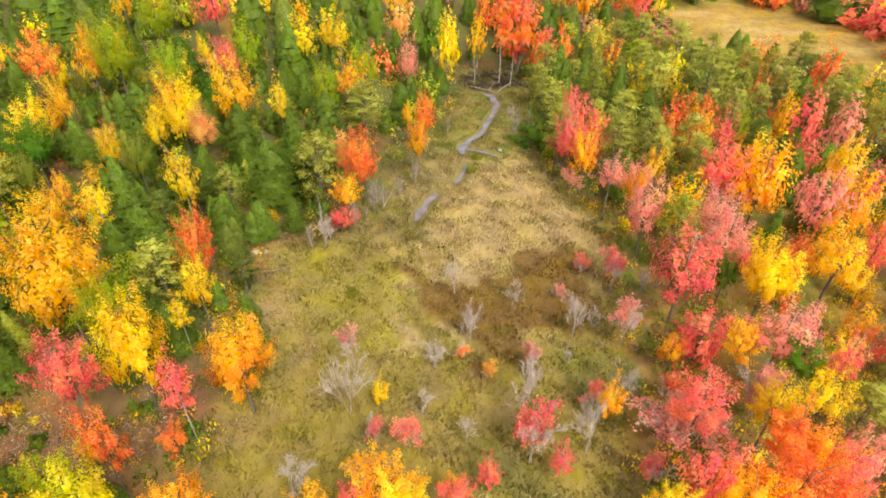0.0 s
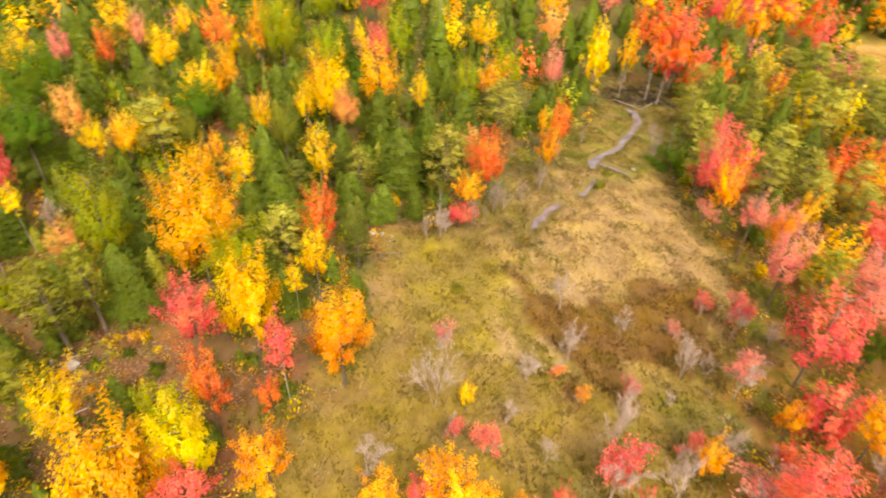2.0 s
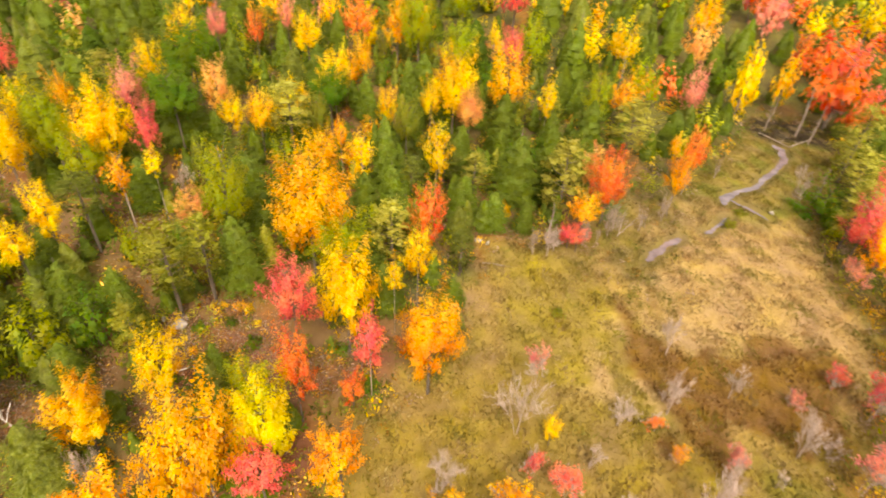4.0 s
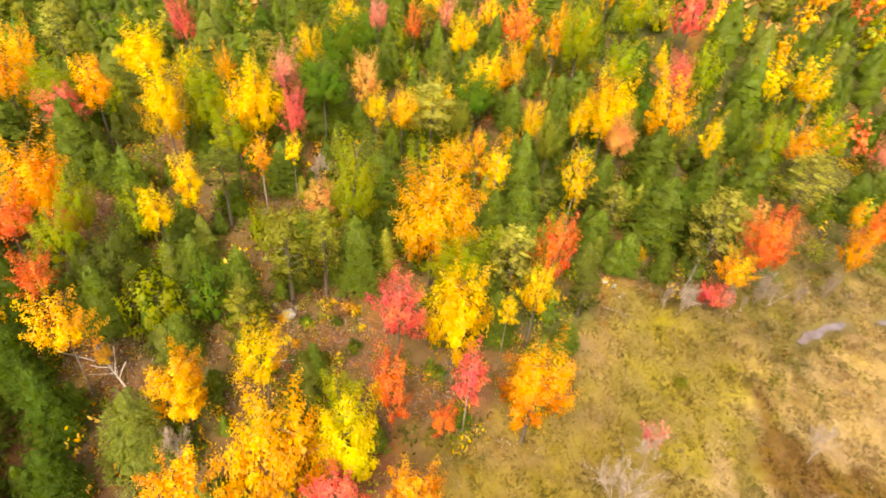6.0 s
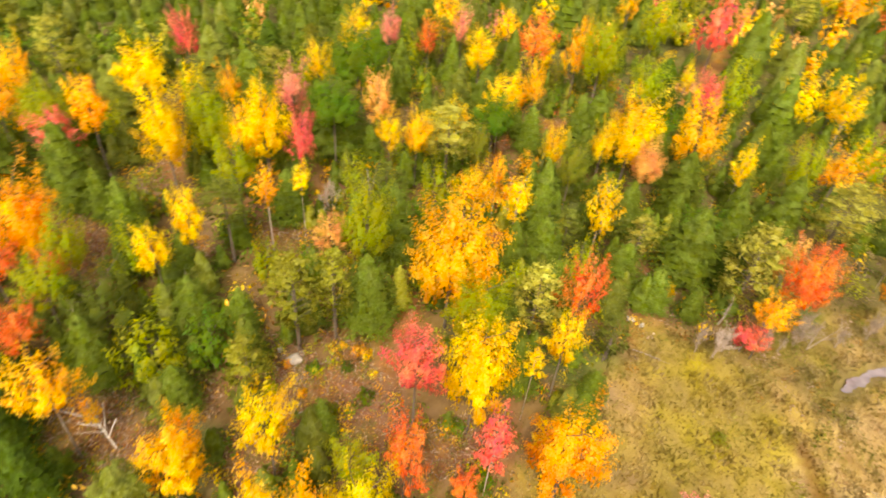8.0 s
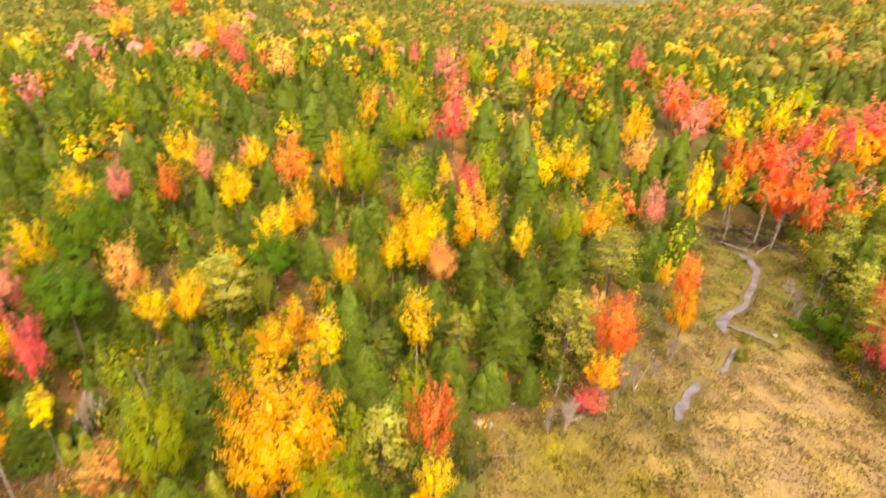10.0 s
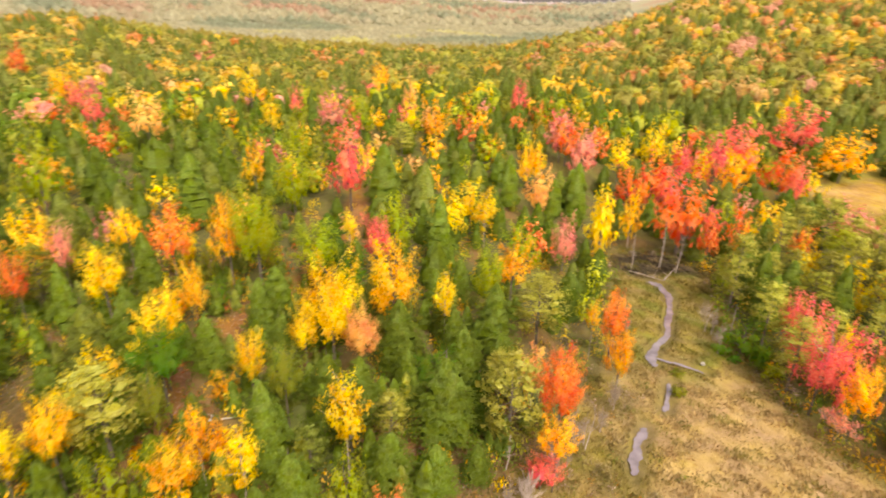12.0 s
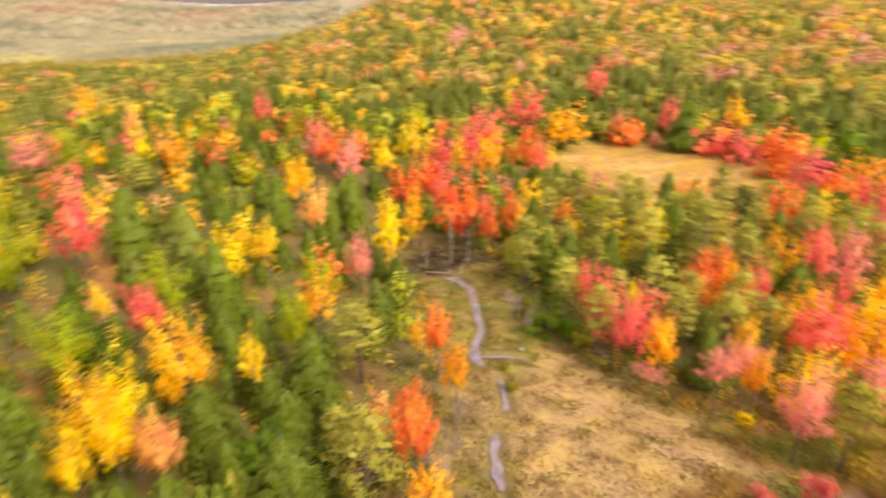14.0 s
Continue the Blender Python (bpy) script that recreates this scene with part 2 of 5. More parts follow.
def zone_colour(x, y):
    """Base colours of the open ground and the wood floor; those of the far land hold painted haze."""
    d, m2 = sided(MARSH, x, y), sided(MEADOW, x, y)
    r = np.hypot(x + 22, y - 25)

    def lay(base, colour, k):
        return base * (1 - k[..., None]) + np.array(colour) * k[..., None]
    c = np.broadcast_to(np.array((0.17, 0.112, 0.05)), (*x.shape, 3)).copy()
    c = lay(c, (0.24, 0.112, 0.048), smooth(0.0, 0.6, wave(x, y, 5, 3)))
    c = lay(c, (0.10, 0.12, 0.035), smooth(0.15, 0.7, wave(x, y, 7, 1)))
    c = lay(c, (0.085, 0.098, 0.028), smooth(45, 75, r) * (0.8 - 0.3 * smooth(0.2, 0.6, wave(x, y, 6, 11))))
    east = smooth(8, 14, x) * smooth(80, 66, y)
    c = lay(c, (0.25, 0.155, 0.045), east * 0.85)
    c = lay(c, (0.13, 0.14, 0.03), east * smooth(0.1, 0.5, wave(x, y, 4, 9)))
    c = lay(c, (0.24, 0.20, 0.04), smooth(140, 220, r))
    c = lay(c, (0.205, 0.095, 0.055), cleared(x, y) * 0.75)
    c = lay(c, (0.13, 0.12, 0.035), cleared(x, y) * smooth(0.0, 0.5, wave(x, y, 1.6, 7)) * 0.7)
    c = lay(c, (0.27, 0.13, 0.04), smooth(3.0, 1.0, from_line(LANE, x, y) + wave(x, y, 3, 2)) * 0.65)
    marsh = smooth(-2.5, 1.5, d + 1.5 * wave(x, y, 4, 2))
    c = lay(c, (0.225, 0.178, 0.042), marsh)
    c = lay(c, (0.28, 0.2, 0.07), marsh * smooth(0.0, 0.5, wave(x, y, 5.5, 12)))
    c = lay(c, (0.24, 0.19, 0.036), marsh * smooth(0.1, 0.5, wave(x, y, 4.5, 5)) * smooth(4, -6, x))
    c = lay(c, (0.22, 0.165, 0.04), marsh * smooth(48, 38, y) * 0.7)
    gold = marsh * smooth(-5, 2, x - 0.25 * (66 - y) + 3 * wave(x, y, 6, 4)) * smooth(50, 60, y) * smooth(98, 84, y)
    c = lay(c, (0.33, 0.235, 0.098), gold)
    c = lay(c, (0.36, 0.265, 0.12), marsh * smooth(0.05, 0.2, wave(x * 1.5, y * 0.9, 2.6, 8)) * smooth(3, -2, np.abs(x + 1 - 0.1 * (y - 50)) - 4) * smooth(40, 46, y) * smooth(70, 62, y))
    c = lay(c, (0.15, 0.083, 0.021), marsh * smooth(-0.4, 0.5, sided(BROWN, x, y) + 4.5 * wave(x, y, 3.4, 6)) * 0.9)
    c = lay(c, (0.14, 0.13, 0.03), marsh * smooth(0.15, 0.5, wave(x, y, 4, 9)) * smooth(50, 40, y) * smooth(-2, 6, x) * 0.8)
    c = lay(c, (0.165, 0.135, 0.045), marsh * smooth(1.5, -2.5, x - np.interp(y, [62, 75, 90, 105], [-3, -1, 4, 8])) * smooth(60, 66, y) * (0.6 + 0.4 * wave(x, y, 3, 5)))
    c = lay(c, (0.22, 0.175, 0.048), marsh * smooth(84, 94, y))
    c = lay(c, (0.17, 0.17, 0.035), marsh * smooth(82, 90, y) * smooth(0.0, 0.4, wave(x, y, 2.6, 4)))
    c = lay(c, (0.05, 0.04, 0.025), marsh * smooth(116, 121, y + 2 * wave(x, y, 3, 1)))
    meadow = smooth(-3, 3, m2 + 3 * wave(x, y, 6, 2))
    c = lay(c, (0.33, 0.21, 0.05), meadow)
    c = lay(c, (0.40, 0.28, 0.10), meadow * smooth(0.1, 0.5, wave(x, y * 2.2, 9, 7)))
    c = lay(c, (0.20, 0.13, 0.04), meadow * smooth(0.2, 0.6, wave(x, y * 1.8, 10, 3)) * 0.8)
    wet = from_water(x, y)
    c = lay(c, (0.15, 0.125, 0.045), smooth(2.0, 0.9, wet) * 0.8)
    # beyond 500 m distance haze is painted into the land's colours, paling them
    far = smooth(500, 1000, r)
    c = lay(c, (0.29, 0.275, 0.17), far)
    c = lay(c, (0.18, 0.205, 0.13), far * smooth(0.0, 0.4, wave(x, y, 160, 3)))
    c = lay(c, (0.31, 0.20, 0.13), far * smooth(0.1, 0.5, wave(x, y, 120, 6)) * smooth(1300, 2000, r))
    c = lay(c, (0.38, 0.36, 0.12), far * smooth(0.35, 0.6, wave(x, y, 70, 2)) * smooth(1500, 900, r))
    # lavender haze painted onto the farthest ridge
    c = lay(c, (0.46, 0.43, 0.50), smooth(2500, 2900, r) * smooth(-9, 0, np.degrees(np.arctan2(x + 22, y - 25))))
    return c


def spaced(fine_from, fine_to, step, reach):
    """Grid lines: even over the near ground, then wider and wider out to the horizon."""
    lines, gap = list(np.arange(fine_from, fine_to, step)), step
    up = [lines[-1]]
    while up[-1] < reach:
        gap *= 1.09
        up.append(up[-1] + gap)
    down, gap = [lines[0]], step
    while down[-1] > -reach:
        gap *= 1.09
        down.append(down[-1] - gap)
    return np.array(down[:0:-1] + lines + up[1:])


def build_ground():
    gx, gy = np.meshgrid(spaced(-32, 26, 0.9, 4300), spaced(14, 132, 0.9, 4300))
    z = terrain(gx, gy)
    near = smooth(200, 120, np.hypot(gx + 22, gy - 25))
    z += near * (0.10 * wave(gx, gy, 1.3, 1) + 0.12 * wave(gx, gy, 3.1, 2))
    bed = from_water(gx, gy)
    z -= 0.5 * smooth(1.7, 0.6, bed)
    rows, cols = gx.shape
    index = np.arange(rows * cols).reshape(rows, cols)
    faces = np.stack([index[:-1, :-1], index[:-1, 1:], index[1:, 1:], index[1:, :-1]], -1).reshape(-1, 4)
    mesh = bpy.data.meshes.new("ground")
    mesh.from_pydata(np.stack([gx, gy, z], -1).reshape(-1, 3).tolist(), [], faces.tolist())
    layer = mesh.attributes.new("zone", "FLOAT_COLOR", "POINT")
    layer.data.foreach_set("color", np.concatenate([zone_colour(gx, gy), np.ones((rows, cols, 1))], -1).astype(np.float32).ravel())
    mesh.polygons.foreach_set("use_smooth", np.ones(len(mesh.polygons), bool))
    mesh.materials.append(GROUND)
    tagged(new("ground", mesh), "tawny sedge marsh and leaf-littered woodland ground", "ground", kind="structure")


def ribbon(name, line, widths, z, label):
    """A strip of still water along a line, with a soft, uneven bank."""
    bm, pairs = bmesh.new(), []
    fine = [np.array(p, float) for p in line]
    for _ in range(3):
        fine = [fine[0]] + [q for a, b in zip(fine, fine[1:]) for q in (a * 0.75 + b * 0.25, a * 0.25 + b * 0.75)] + [fine[-1]]
    for i, p in enumerate(fine):
        ahead = fine[min(i + 1, len(fine) - 1)] - fine[max(i - 1, 0)]
        across = np.array((-ahead[1], ahead[0])) / np.hypot(*ahead)
        w = 0.64 * np.interp(i / (len(fine) - 1), np.linspace(0, 1, len(widths)), widths)
        reach = [w * (0.5 + 0.13 * math.sin(i * 0.7 + s) + 0.08 * math.sin(i * 1.9 + 2 * s)) for s in (0.0, 2.3)]
        pairs.append([bm.verts.new((*(p - across * reach[0]), z)), bm.verts.new((*(p + across * reach[1]), z))])
    for a, b in zip(pairs, pairs[1:]):
        bm.faces.new((a[0], a[1], b[1], b[0]))
    mesh = bpy.data.meshes.new(name)
    bm.to_mesh(mesh)
    mesh.materials.append(WATER)
    return tagged(new(name, mesh), label, "brook", kind="structure")


build_ground()
ribbon("water", POOLS[0], [0.6, 2.9, 2.3, 1.4, 1.6, 1.3, 1.7, 2.3, 0.5], -0.10, "narrow lavender-grey brook winding through the marsh")
ribbon("water_middle", POOLS[1], [0.2, 1.1, 0.6, 1.2, 0.3], -0.10, "short open stretch of the brook between sedges")
ribbon("water_lower", POOLS[2], [0.4, 1.8, 1.2, 2.0, 1.3, 0.4], -0.10, "lower pool of the brook at the meadow")
ribbon("water_arm", ARM, [1.2, 0.6, 0.9, 0.7, 0.2], -0.12, "shallow side arm of the brook")

# ---- how trees are made ----
def unit(v):
    return v / np.maximum(np.linalg.norm(v, axis=-1, keepdims=True), 1e-9)


def cards(rng, centre, facing, size, slim=0.5, along=None):
    """Leaf sprays: a bent kite at each centre, square to its facing, of that half length."""
    side = rng.normal(size=centre.shape) if along is None else along
    u = unit(side - (side * facing).sum(-1, keepdims=True) * facing)
    v = np.cross(facing, u)
    size = np.broadcast_to(size, len(centre))[:, None]
    fold = facing * size * 0.22
    return np.stack([centre - u * size, centre + v * size * slim - fold, centre + u * size, centre - v * size * slim - fold], 1)


def tube(points, radii, sides=5):
    """Faces of a tapering limb along points."""
    points = np.array(points, float)
    ahead = unit(np.gradient(points, axis=0))
    ref = np.where(np.abs(ahead[:, 2:3]) > 0.9, np.array([[1.0, 0, 0]]), np.array([[0, 0, 1.0]]))
    u = unit(np.cross(ahead, ref))
    v = np.cross(ahead, u)
    turn = np.linspace(0, 2 * math.pi, sides, endpoint=False)
    rings = points[:, None] + np.array(radii)[:, None, None] * (u[:, None] * np.cos(turn)[None, :, None] + v[:, None] * np.sin(turn)[None, :, None])
    nxt = np.roll(rings, -1, axis=1)
    return np.stack([rings[:-1], nxt[:-1], nxt[1:], rings[1:]], 2).reshape(-1, 4, 3)


def rounded(faces, shape, own=0.3):
    """Faces turned outwards, and soft normals for their corners: those of the whole crown (ball or cone) mixed with the face's own."""
    if shape == "cone":
        way = faces * np.array((1, 1, 0))
        flat = np.linalg.norm(way, axis=-1, keepdims=True)
        out = unit(way + np.array((0, 0, 1.0)) * (0.6 * flat + 0.05 * np.abs(faces).max()))
    else:
        low, high = faces[..., 2].min(), faces[..., 2].max()
        out = unit(faces - np.array((0, 0, low * 0.6 + high * 0.4)) + np.array((0, 0, 0.12 * (high - low))))
    face = unit(np.cross(faces[:, 2] - faces[:, 0], faces[:, 3] - faces[:, 1]))
    wrong = (face * out.mean(1)).sum(-1) < 0
    faces, out = faces.copy(), out.copy()
    faces[wrong], out[wrong] = faces[wrong][:, ::-1], out[wrong][:, ::-1]
    face = np.where(wrong[:, None], -face, face)
    return faces, unit(out * (1 - own) + face[:, None] * own)


def leafy(seed, boughs=60, leaves=64, size=0.032, open_=0.0, low=-0.35, narrow=False, fill=5):
    """Crown and limbs of a broadleaf tree in a ball of radius 1: pointed, leafy boughs that reach up and out of the middle."""
    rng = np.random.default_rng(seed)
    k = (np.arange(boughs) + 0.5) / boughs
    z = 1 - (1 - low) * k ** 0.9
    turn = np.arange(boughs) * 2.39996 + rng.normal(0, 0.22, boughs)
    ring = np.sqrt(np.maximum(0, 1 - z * z))
    uneven = 1 + 0.13 * np.sin(2 * turn + rng.uniform(0, 6)) + 0.12 * np.sin(3 * turn + 3 * z + rng.uniform(0, 6))
    reach = rng.uniform(0.7, 1.18, boughs) * uneven * np.where(rng.random(boughs) < 0.22, 0.7, 1.0)
    tip = np.stack([ring * np.cos(turn), ring * np.sin(turn), z], 1) * reach[:, None]
    if narrow:
        tip[:, :2] *= 1.0 - 0.45 * np.abs(tip[:, 2:3])
    skew = rng.normal(0, 0.12, 3)
    tip = (tip + skew * tip[:, 2:3] * np.array((1, 1, 0)))[rng.random(boughs) >= open_]
    root_ = tip * np.array((0.14, 0.14, 0.5)) + np.array((0, 0, -0.62))
    made = []
    for a, b in zip(root_, tip):
        count = int(leaves * rng.uniform(0.7, 1.3) * (0.55 + 0.45 * np.linalg.norm(b)))
        s = 0.32 + 0.71 * np.sqrt(rng.random((count, 1)))
        axis = b - a
        loose = rng.normal(size=(count, 3)) * np.array((1, 1, 0.6)) * 0.19 * (1.22 - 0.88 * s)
        twig = np.floor(s * 7) * 1.9 + rng.normal(0, 0.35, (count, 1))
        loose += 0.07 * np.concatenate([np.cos(twig), np.sin(twig), 0.4 * np.sin(2 * twig)], 1) * (1.25 - 0.8 * s)
        place = a + axis * s + loose + np.array((0, 0, 0.05)) * np.sin(s * 3)
        out = unit(place + np.array((0, 0, 0.1)))
        facing = unit(0.6 * out + np.array((0, 0, 0.55)) + 0.34 * loose / 0.19 + 0.13 * rng.normal(size=(count, 3)))
        made.append(cards(rng, place, facing, size * rng.uniform(0.65, 1.3, count), 0.52, axis + rng.normal(0, 0.55, (count, 3))))
    share = rng.uniform(0.4, 0.86, (len(tip) * fill, 1))
    pads = np.repeat(root_, fill, axis=0) * (1 - share) + np.repeat(tip, fill, axis=0) * share
    pads = pads + rng.normal(0, 0.07, pads.shape)
    big = max(size * 1.45, 0.062)
    made.append(cards(rng, pads, unit(unit(pads) * 0.7 + np.array((0, 0, 0.6)) + 0.22 * rng.normal(size=pads.shape)), big * rng.uniform(0.75, 1.25, len(pads)), 0.66))
    crown = np.concatenate(made)
    fit = 1.03 / np.percentile(np.hypot(crown[..., 0], crown[..., 1]), 96)
    bottom, top = np.percentile(crown[..., 2], (2, 98))
    shape, shift = np.array((fit, fit, 1.92 / (top - bottom))), np.array((0, 0, 0.02 - 0.96 * (top + bottom) / (top - bottom)))
    crown, tip = crown * shape + shift, tip * shape + shift
    limbs = [tube([(0, 0, -1.05), (0.02, 0.01, -0.5), (skew[0] * 0.3, skew[1] * 0.3, 0.05), (skew[0], skew[1], 0.62)], [0.030, 0.026, 0.018, 0.006])]
    for p in tip[:: 2]:
        foot = min(0.45, max(-0.9, p[2] - 0.55 * np.linalg.norm(p[:2]) - 0.12))
        base = np.array((*(skew[:2] * np.interp(foot, (-0.5, 0.05, 0.62), (0.0, 0.3, 1.0))), foot))
        mid = base * 0.45 + p * 0.55 + np.array((0, 0, -0.06)) + rng.normal(0, 0.03, 3)
        limbs.append(tube([base, mid, p * 0.97], [0.014, 0.009, 0.003], 3))
    return crown, np.concatenate(limbs)


def conical(seed, tiers=9, sides=10, sprays=900, size=0.94, core=0.66):
    """A spruce 10 m high and 5 m wide: ragged, drooping tiers of boughs with fine sprays standing out of them."""
    rng = np.random.default_rng(seed)
    turn = np.linspace(0, 2 * math.pi, sides, endpoint=False)
    rings = []
    blunt = rng.uniform(0.46, 0.64)

    def reach(k):
        return 2.45 * (1 - k) ** blunt * min(1, 0.72 + k * 2.2)
    for i in range(tiers):
        k = i / tiers
        lobes, phase = rng.integers(5, 8), rng.uniform(0, 6.3)
        lobe = 1 + 0.14 * np.cos(lobes * turn + phase) + rng.normal(0, 0.10, sides)
        for part, wide in ((0.0, 0.86), (0.75, 0.78 if tiers > 7 else 0.84)):
            kk = min(1, (i + part) / tiers)
            r = reach(kk) * wide * lobe * core + 0.03
            z = 0.35 + 9.5 * kk - (0.08 * r if part == 0 and tiers > 7 else 0.0) + rng.normal(0, 0.05, sides)
            rings.append(np.stack([r * np.cos(turn), r * np.sin(turn), z], 1))
    rings.append(np.tile((0.0, 0.0, 10.0), (sides, 1)))
    rings = np.array(rings) * np.array((1, 1, 0.93))
    nxt = np.roll(rings, -1, axis=1)
    core = np.stack([rings[:-1], nxt[:-1], nxt[1:], rings[1:]], 2).reshape(-1, 4, 3)
    boughs = max(14, sprays // 22)
    per = sprays // boughs
    high = 1 - np.sqrt((np.arange(boughs) + 0.5) / boughs) * 0.99 + rng.normal(0, 0.01, boughs)
    bearing = np.arange(boughs) * 2.4 + rng.normal(0, 0.35, boughs)
    long = np.array([reach(min(0.99, max(0, q))) for q in high]) * rng.uniform(0.82, 1.14, boughs)
    k, a, long = np.repeat(high, per), np.repeat(bearing, per), np.repeat(long, per)
    out = 0.5 + 0.48 * np.sqrt(rng.random(len(k)))
    way = np.stack([np.cos(a), np.sin(a), np.zeros(len(a))], 1)
    side = np.stack([-np.sin(a), np.cos(a), np.zeros(len(a))], 1)
    fan = rng.normal(0, 0.22, len(k)) * long * (1.15 - 0.6 * out)
    centre = way * (long * out)[:, None] + side * fan[:, None]
    centre[:, 2] = 0.45 + 9.5 * k + 0.12 * long * out - 0.30 * long * out ** 2 + rng.normal(0, 0.06, len(k))
    facing = unit(way * 0.45 + np.array((0, 0, 0.8)) + rng.normal(0, 0.3, way.shape))
    along = way + side * np.sign(fan)[:, None] * 0.45 + np.array((0, 0, 0.15)) + rng.normal(0, 0.3, way.shape)
    out = cards(rng, centre, facing, rng.uniform(0.17, 0.36, len(k)) * size, 0.27, along)
    return np.concatenate([core, out])


def layered(seed, plates=28, sprays=100):
    """Needle plates and limbs of a white pine in a ball of radius 1."""
    rng = np.random.default_rng(seed)
    made, limbs = [], [tube([(0, 0, -1.1), (0.03, 0, -0.3), (0.0, 0.03, 0.4), (0, 0, 0.95)], [0.05, 0.04, 0.022, 0.006])]
    for i in range(plates):
        k = i / (plates - 1)
        z = -0.8 + 1.72 * k
        a = i * 2.4 + rng.normal(0, 0.4)
        reach = (0.16 + 0.92 * math.sin(math.pi * (0.30 + 0.68 * k)) ** 0.9) * rng.uniform(0.62, 0.98)
        way = np.array((math.cos(a), math.sin(a), 0))
        mid = way * reach * 0.72 + np.array((0, 0, z + 0.05))
        count = int(sprays * rng.uniform(0.7, 1.3))
        off = rng.normal(size=(count, 3)) * np.array((0.19, 0.19, 0.05))
        place = mid + off + way * off[:, :1] * 0.6
        facing = unit(np.array((0, 0, 0.7)) + way * 0.25 + 0.6 * rng.normal(size=(count, 3)))
        made.append(cards(rng, place, facing, rng.uniform(0.03, 0.058, count), 0.32))
        pad = mid + rng.normal(0, 0.11, (7, 3)) * np.array((1, 1, 0.3))
        made.append(cards(rng, pad, unit(np.array((0, 0, 1.0)) + rng.normal(0, 0.2, (7, 3))), rng.uniform(0.08, 0.13, 7), 0.7))
        limbs.append(tube([(0, 0, z - 0.16), way * reach * 0.5 + np.array((0, 0, z - 0.06)), mid], [0.012, 0.008, 0.003], 3))
    return np.concatenate(made), np.concatenate(limbs)


def bare(seed, stems=3):
    """Leafless branches, root to twig, in a box from -1 to 1, with a haze of fine twigs, and where the twigs end."""
    rng = np.random.default_rng(seed)
    faces, twigs, ways = [], [], []

    def grow(start, way, length, radius, left):
        mid = start + way * length * 0.5 + rng.normal(0, 0.03, 3) * length
        end = start + way * length + rng.normal(0, 0.05, 3) * length
        faces.append(tube([start, mid, end], [radius, radius * 0.78, radius * 0.5], 4 if left > 1 else 3))
        for _ in range((0, 20, 8, 2)[min(left, 3)] if left < 4 else 0):
            k = rng.uniform(0.25, 1.05)
            turn = unit(unit(way) + rng.normal(0, 0.55, 3) + np.array((0, 0, 0.15)))
            twigs.append(start + (end - start) * k + turn * 0.08)
            ways.append(turn)
        if left == 1:
            return
        for _ in range(4):
            turn = unit(way + rng.normal(0, 0.42, 3) + np.array((0, 0, 0.15)))
            grow(start + (end - start) * rng.uniform(0.4, 1.0), turn, length * rng.uniform(0.5, 0.75), max(radius * 0.55, 0.004), left - 1)
    for _ in range(stems):
        way = unit(np.array((rng.normal(0, 0.2), rng.normal(0, 0.2), 1.0)))
        grow(np.array((rng.normal(0, 0.05), rng.normal(0, 0.05), -1.0)), way, 0.95, 0.009, 3)
    twigs, ways = np.array(twigs), np.array(ways)
    fine = cards(rng, twigs, unit(rng.normal(size=twigs.shape)), rng.uniform(0.07, 0.15, len(twigs)), 0.034, ways)
    return np.concatenate(faces + [fine]), (twigs + ways * 0.08)[::3]


def sparse_leaves(seed, tips, share):
    rng = np.random.default_rng(seed)
    near = tips[rng.random(len(tips)) < share]
    side = unit(rng.normal(size=3)) * np.array((1, 1, 0.4))
    near = near[(near @ side) > -0.15]
    place = np.repeat(near, 8, axis=0) + rng.normal(0, 0.06, (len(near) * 8, 3))
    return cards(rng, place, unit(np.array((0, 0, 0.6)) + rng.normal(size=place.shape)), rng.uniform(0.03, 0.062, len(place)))


def bushy(seed, count=260, fine=1.0):
    rng = np.random.default_rng(seed)
    way = unit(rng.normal(size=(count, 3)))
    way[:, 2] = np.abs(way[:, 2])
    lump = 0.8 + 0.25 * np.sin(way[:, :1] * 4 + seed) * np.cos(way[:, 1:2] * 5)
    place = way * lump * rng.uniform(0.6, 1, (count, 1)) * np.array((1, 1, 1.0))
    return cards(rng, place, unit(way + np.array((0, 0, 0.3)) + 0.6 * rng.normal(size=way.shape)), fine * rng.uniform(0.08, 0.17, count))


def bole(seed):
    """A trunk 1 high and 1 in radius at its foot, a little bent, with a flared root."""
    rng = np.random.default_rng(seed)
    z = np.array((-0.06, 0.0, 0.05, 0.25, 0.5, 0.75, 1.0))
    bend = np.cumsum(rng.normal(0, 0.25, (7, 2)), axis=0)
    bend -= bend[1]
    return tube(np.c_[bend * 0.6, z], [1.7, 1.5, 1.1, 0.9, 0.75, 0.6, 0.45], 8)


def stock(name, faces, material, shape=""):
    faces, normals = rounded(faces, shape) if shape else (faces, None)
    mesh = quads(name, faces, None, normals)
    mesh.materials.append(material)
    return mesh


BOLES = [stock("trunk", bole(s), BARK) for s in range(4)]
PALE_BOLES = [stock("trunk", bole(s + 10), PALE_BARK) for s in range(3)]
MAPLES = [[stock("crown", c, LEAVES, "ball"), stock("branching", b, BARK)] for c, b in (leafy(s + 20, 34, 92, 0.038, fill=16) for s in range(8))]
GREAT = [[stock("crown", c, LEAVES, "ball"), stock("branching", b, BARK)] for c, b in (leafy(s + 26, 46, 160, 0.029, fill=22) for s in range(5))]
SPRAYED = [[stock("crown", c, LEAVES, "ball"), stock("branching", b, PALE_BARK)] for c, b in (leafy(s + 50, 32, 90, 0.037, 0.05, fill=10) for s in range(5))]
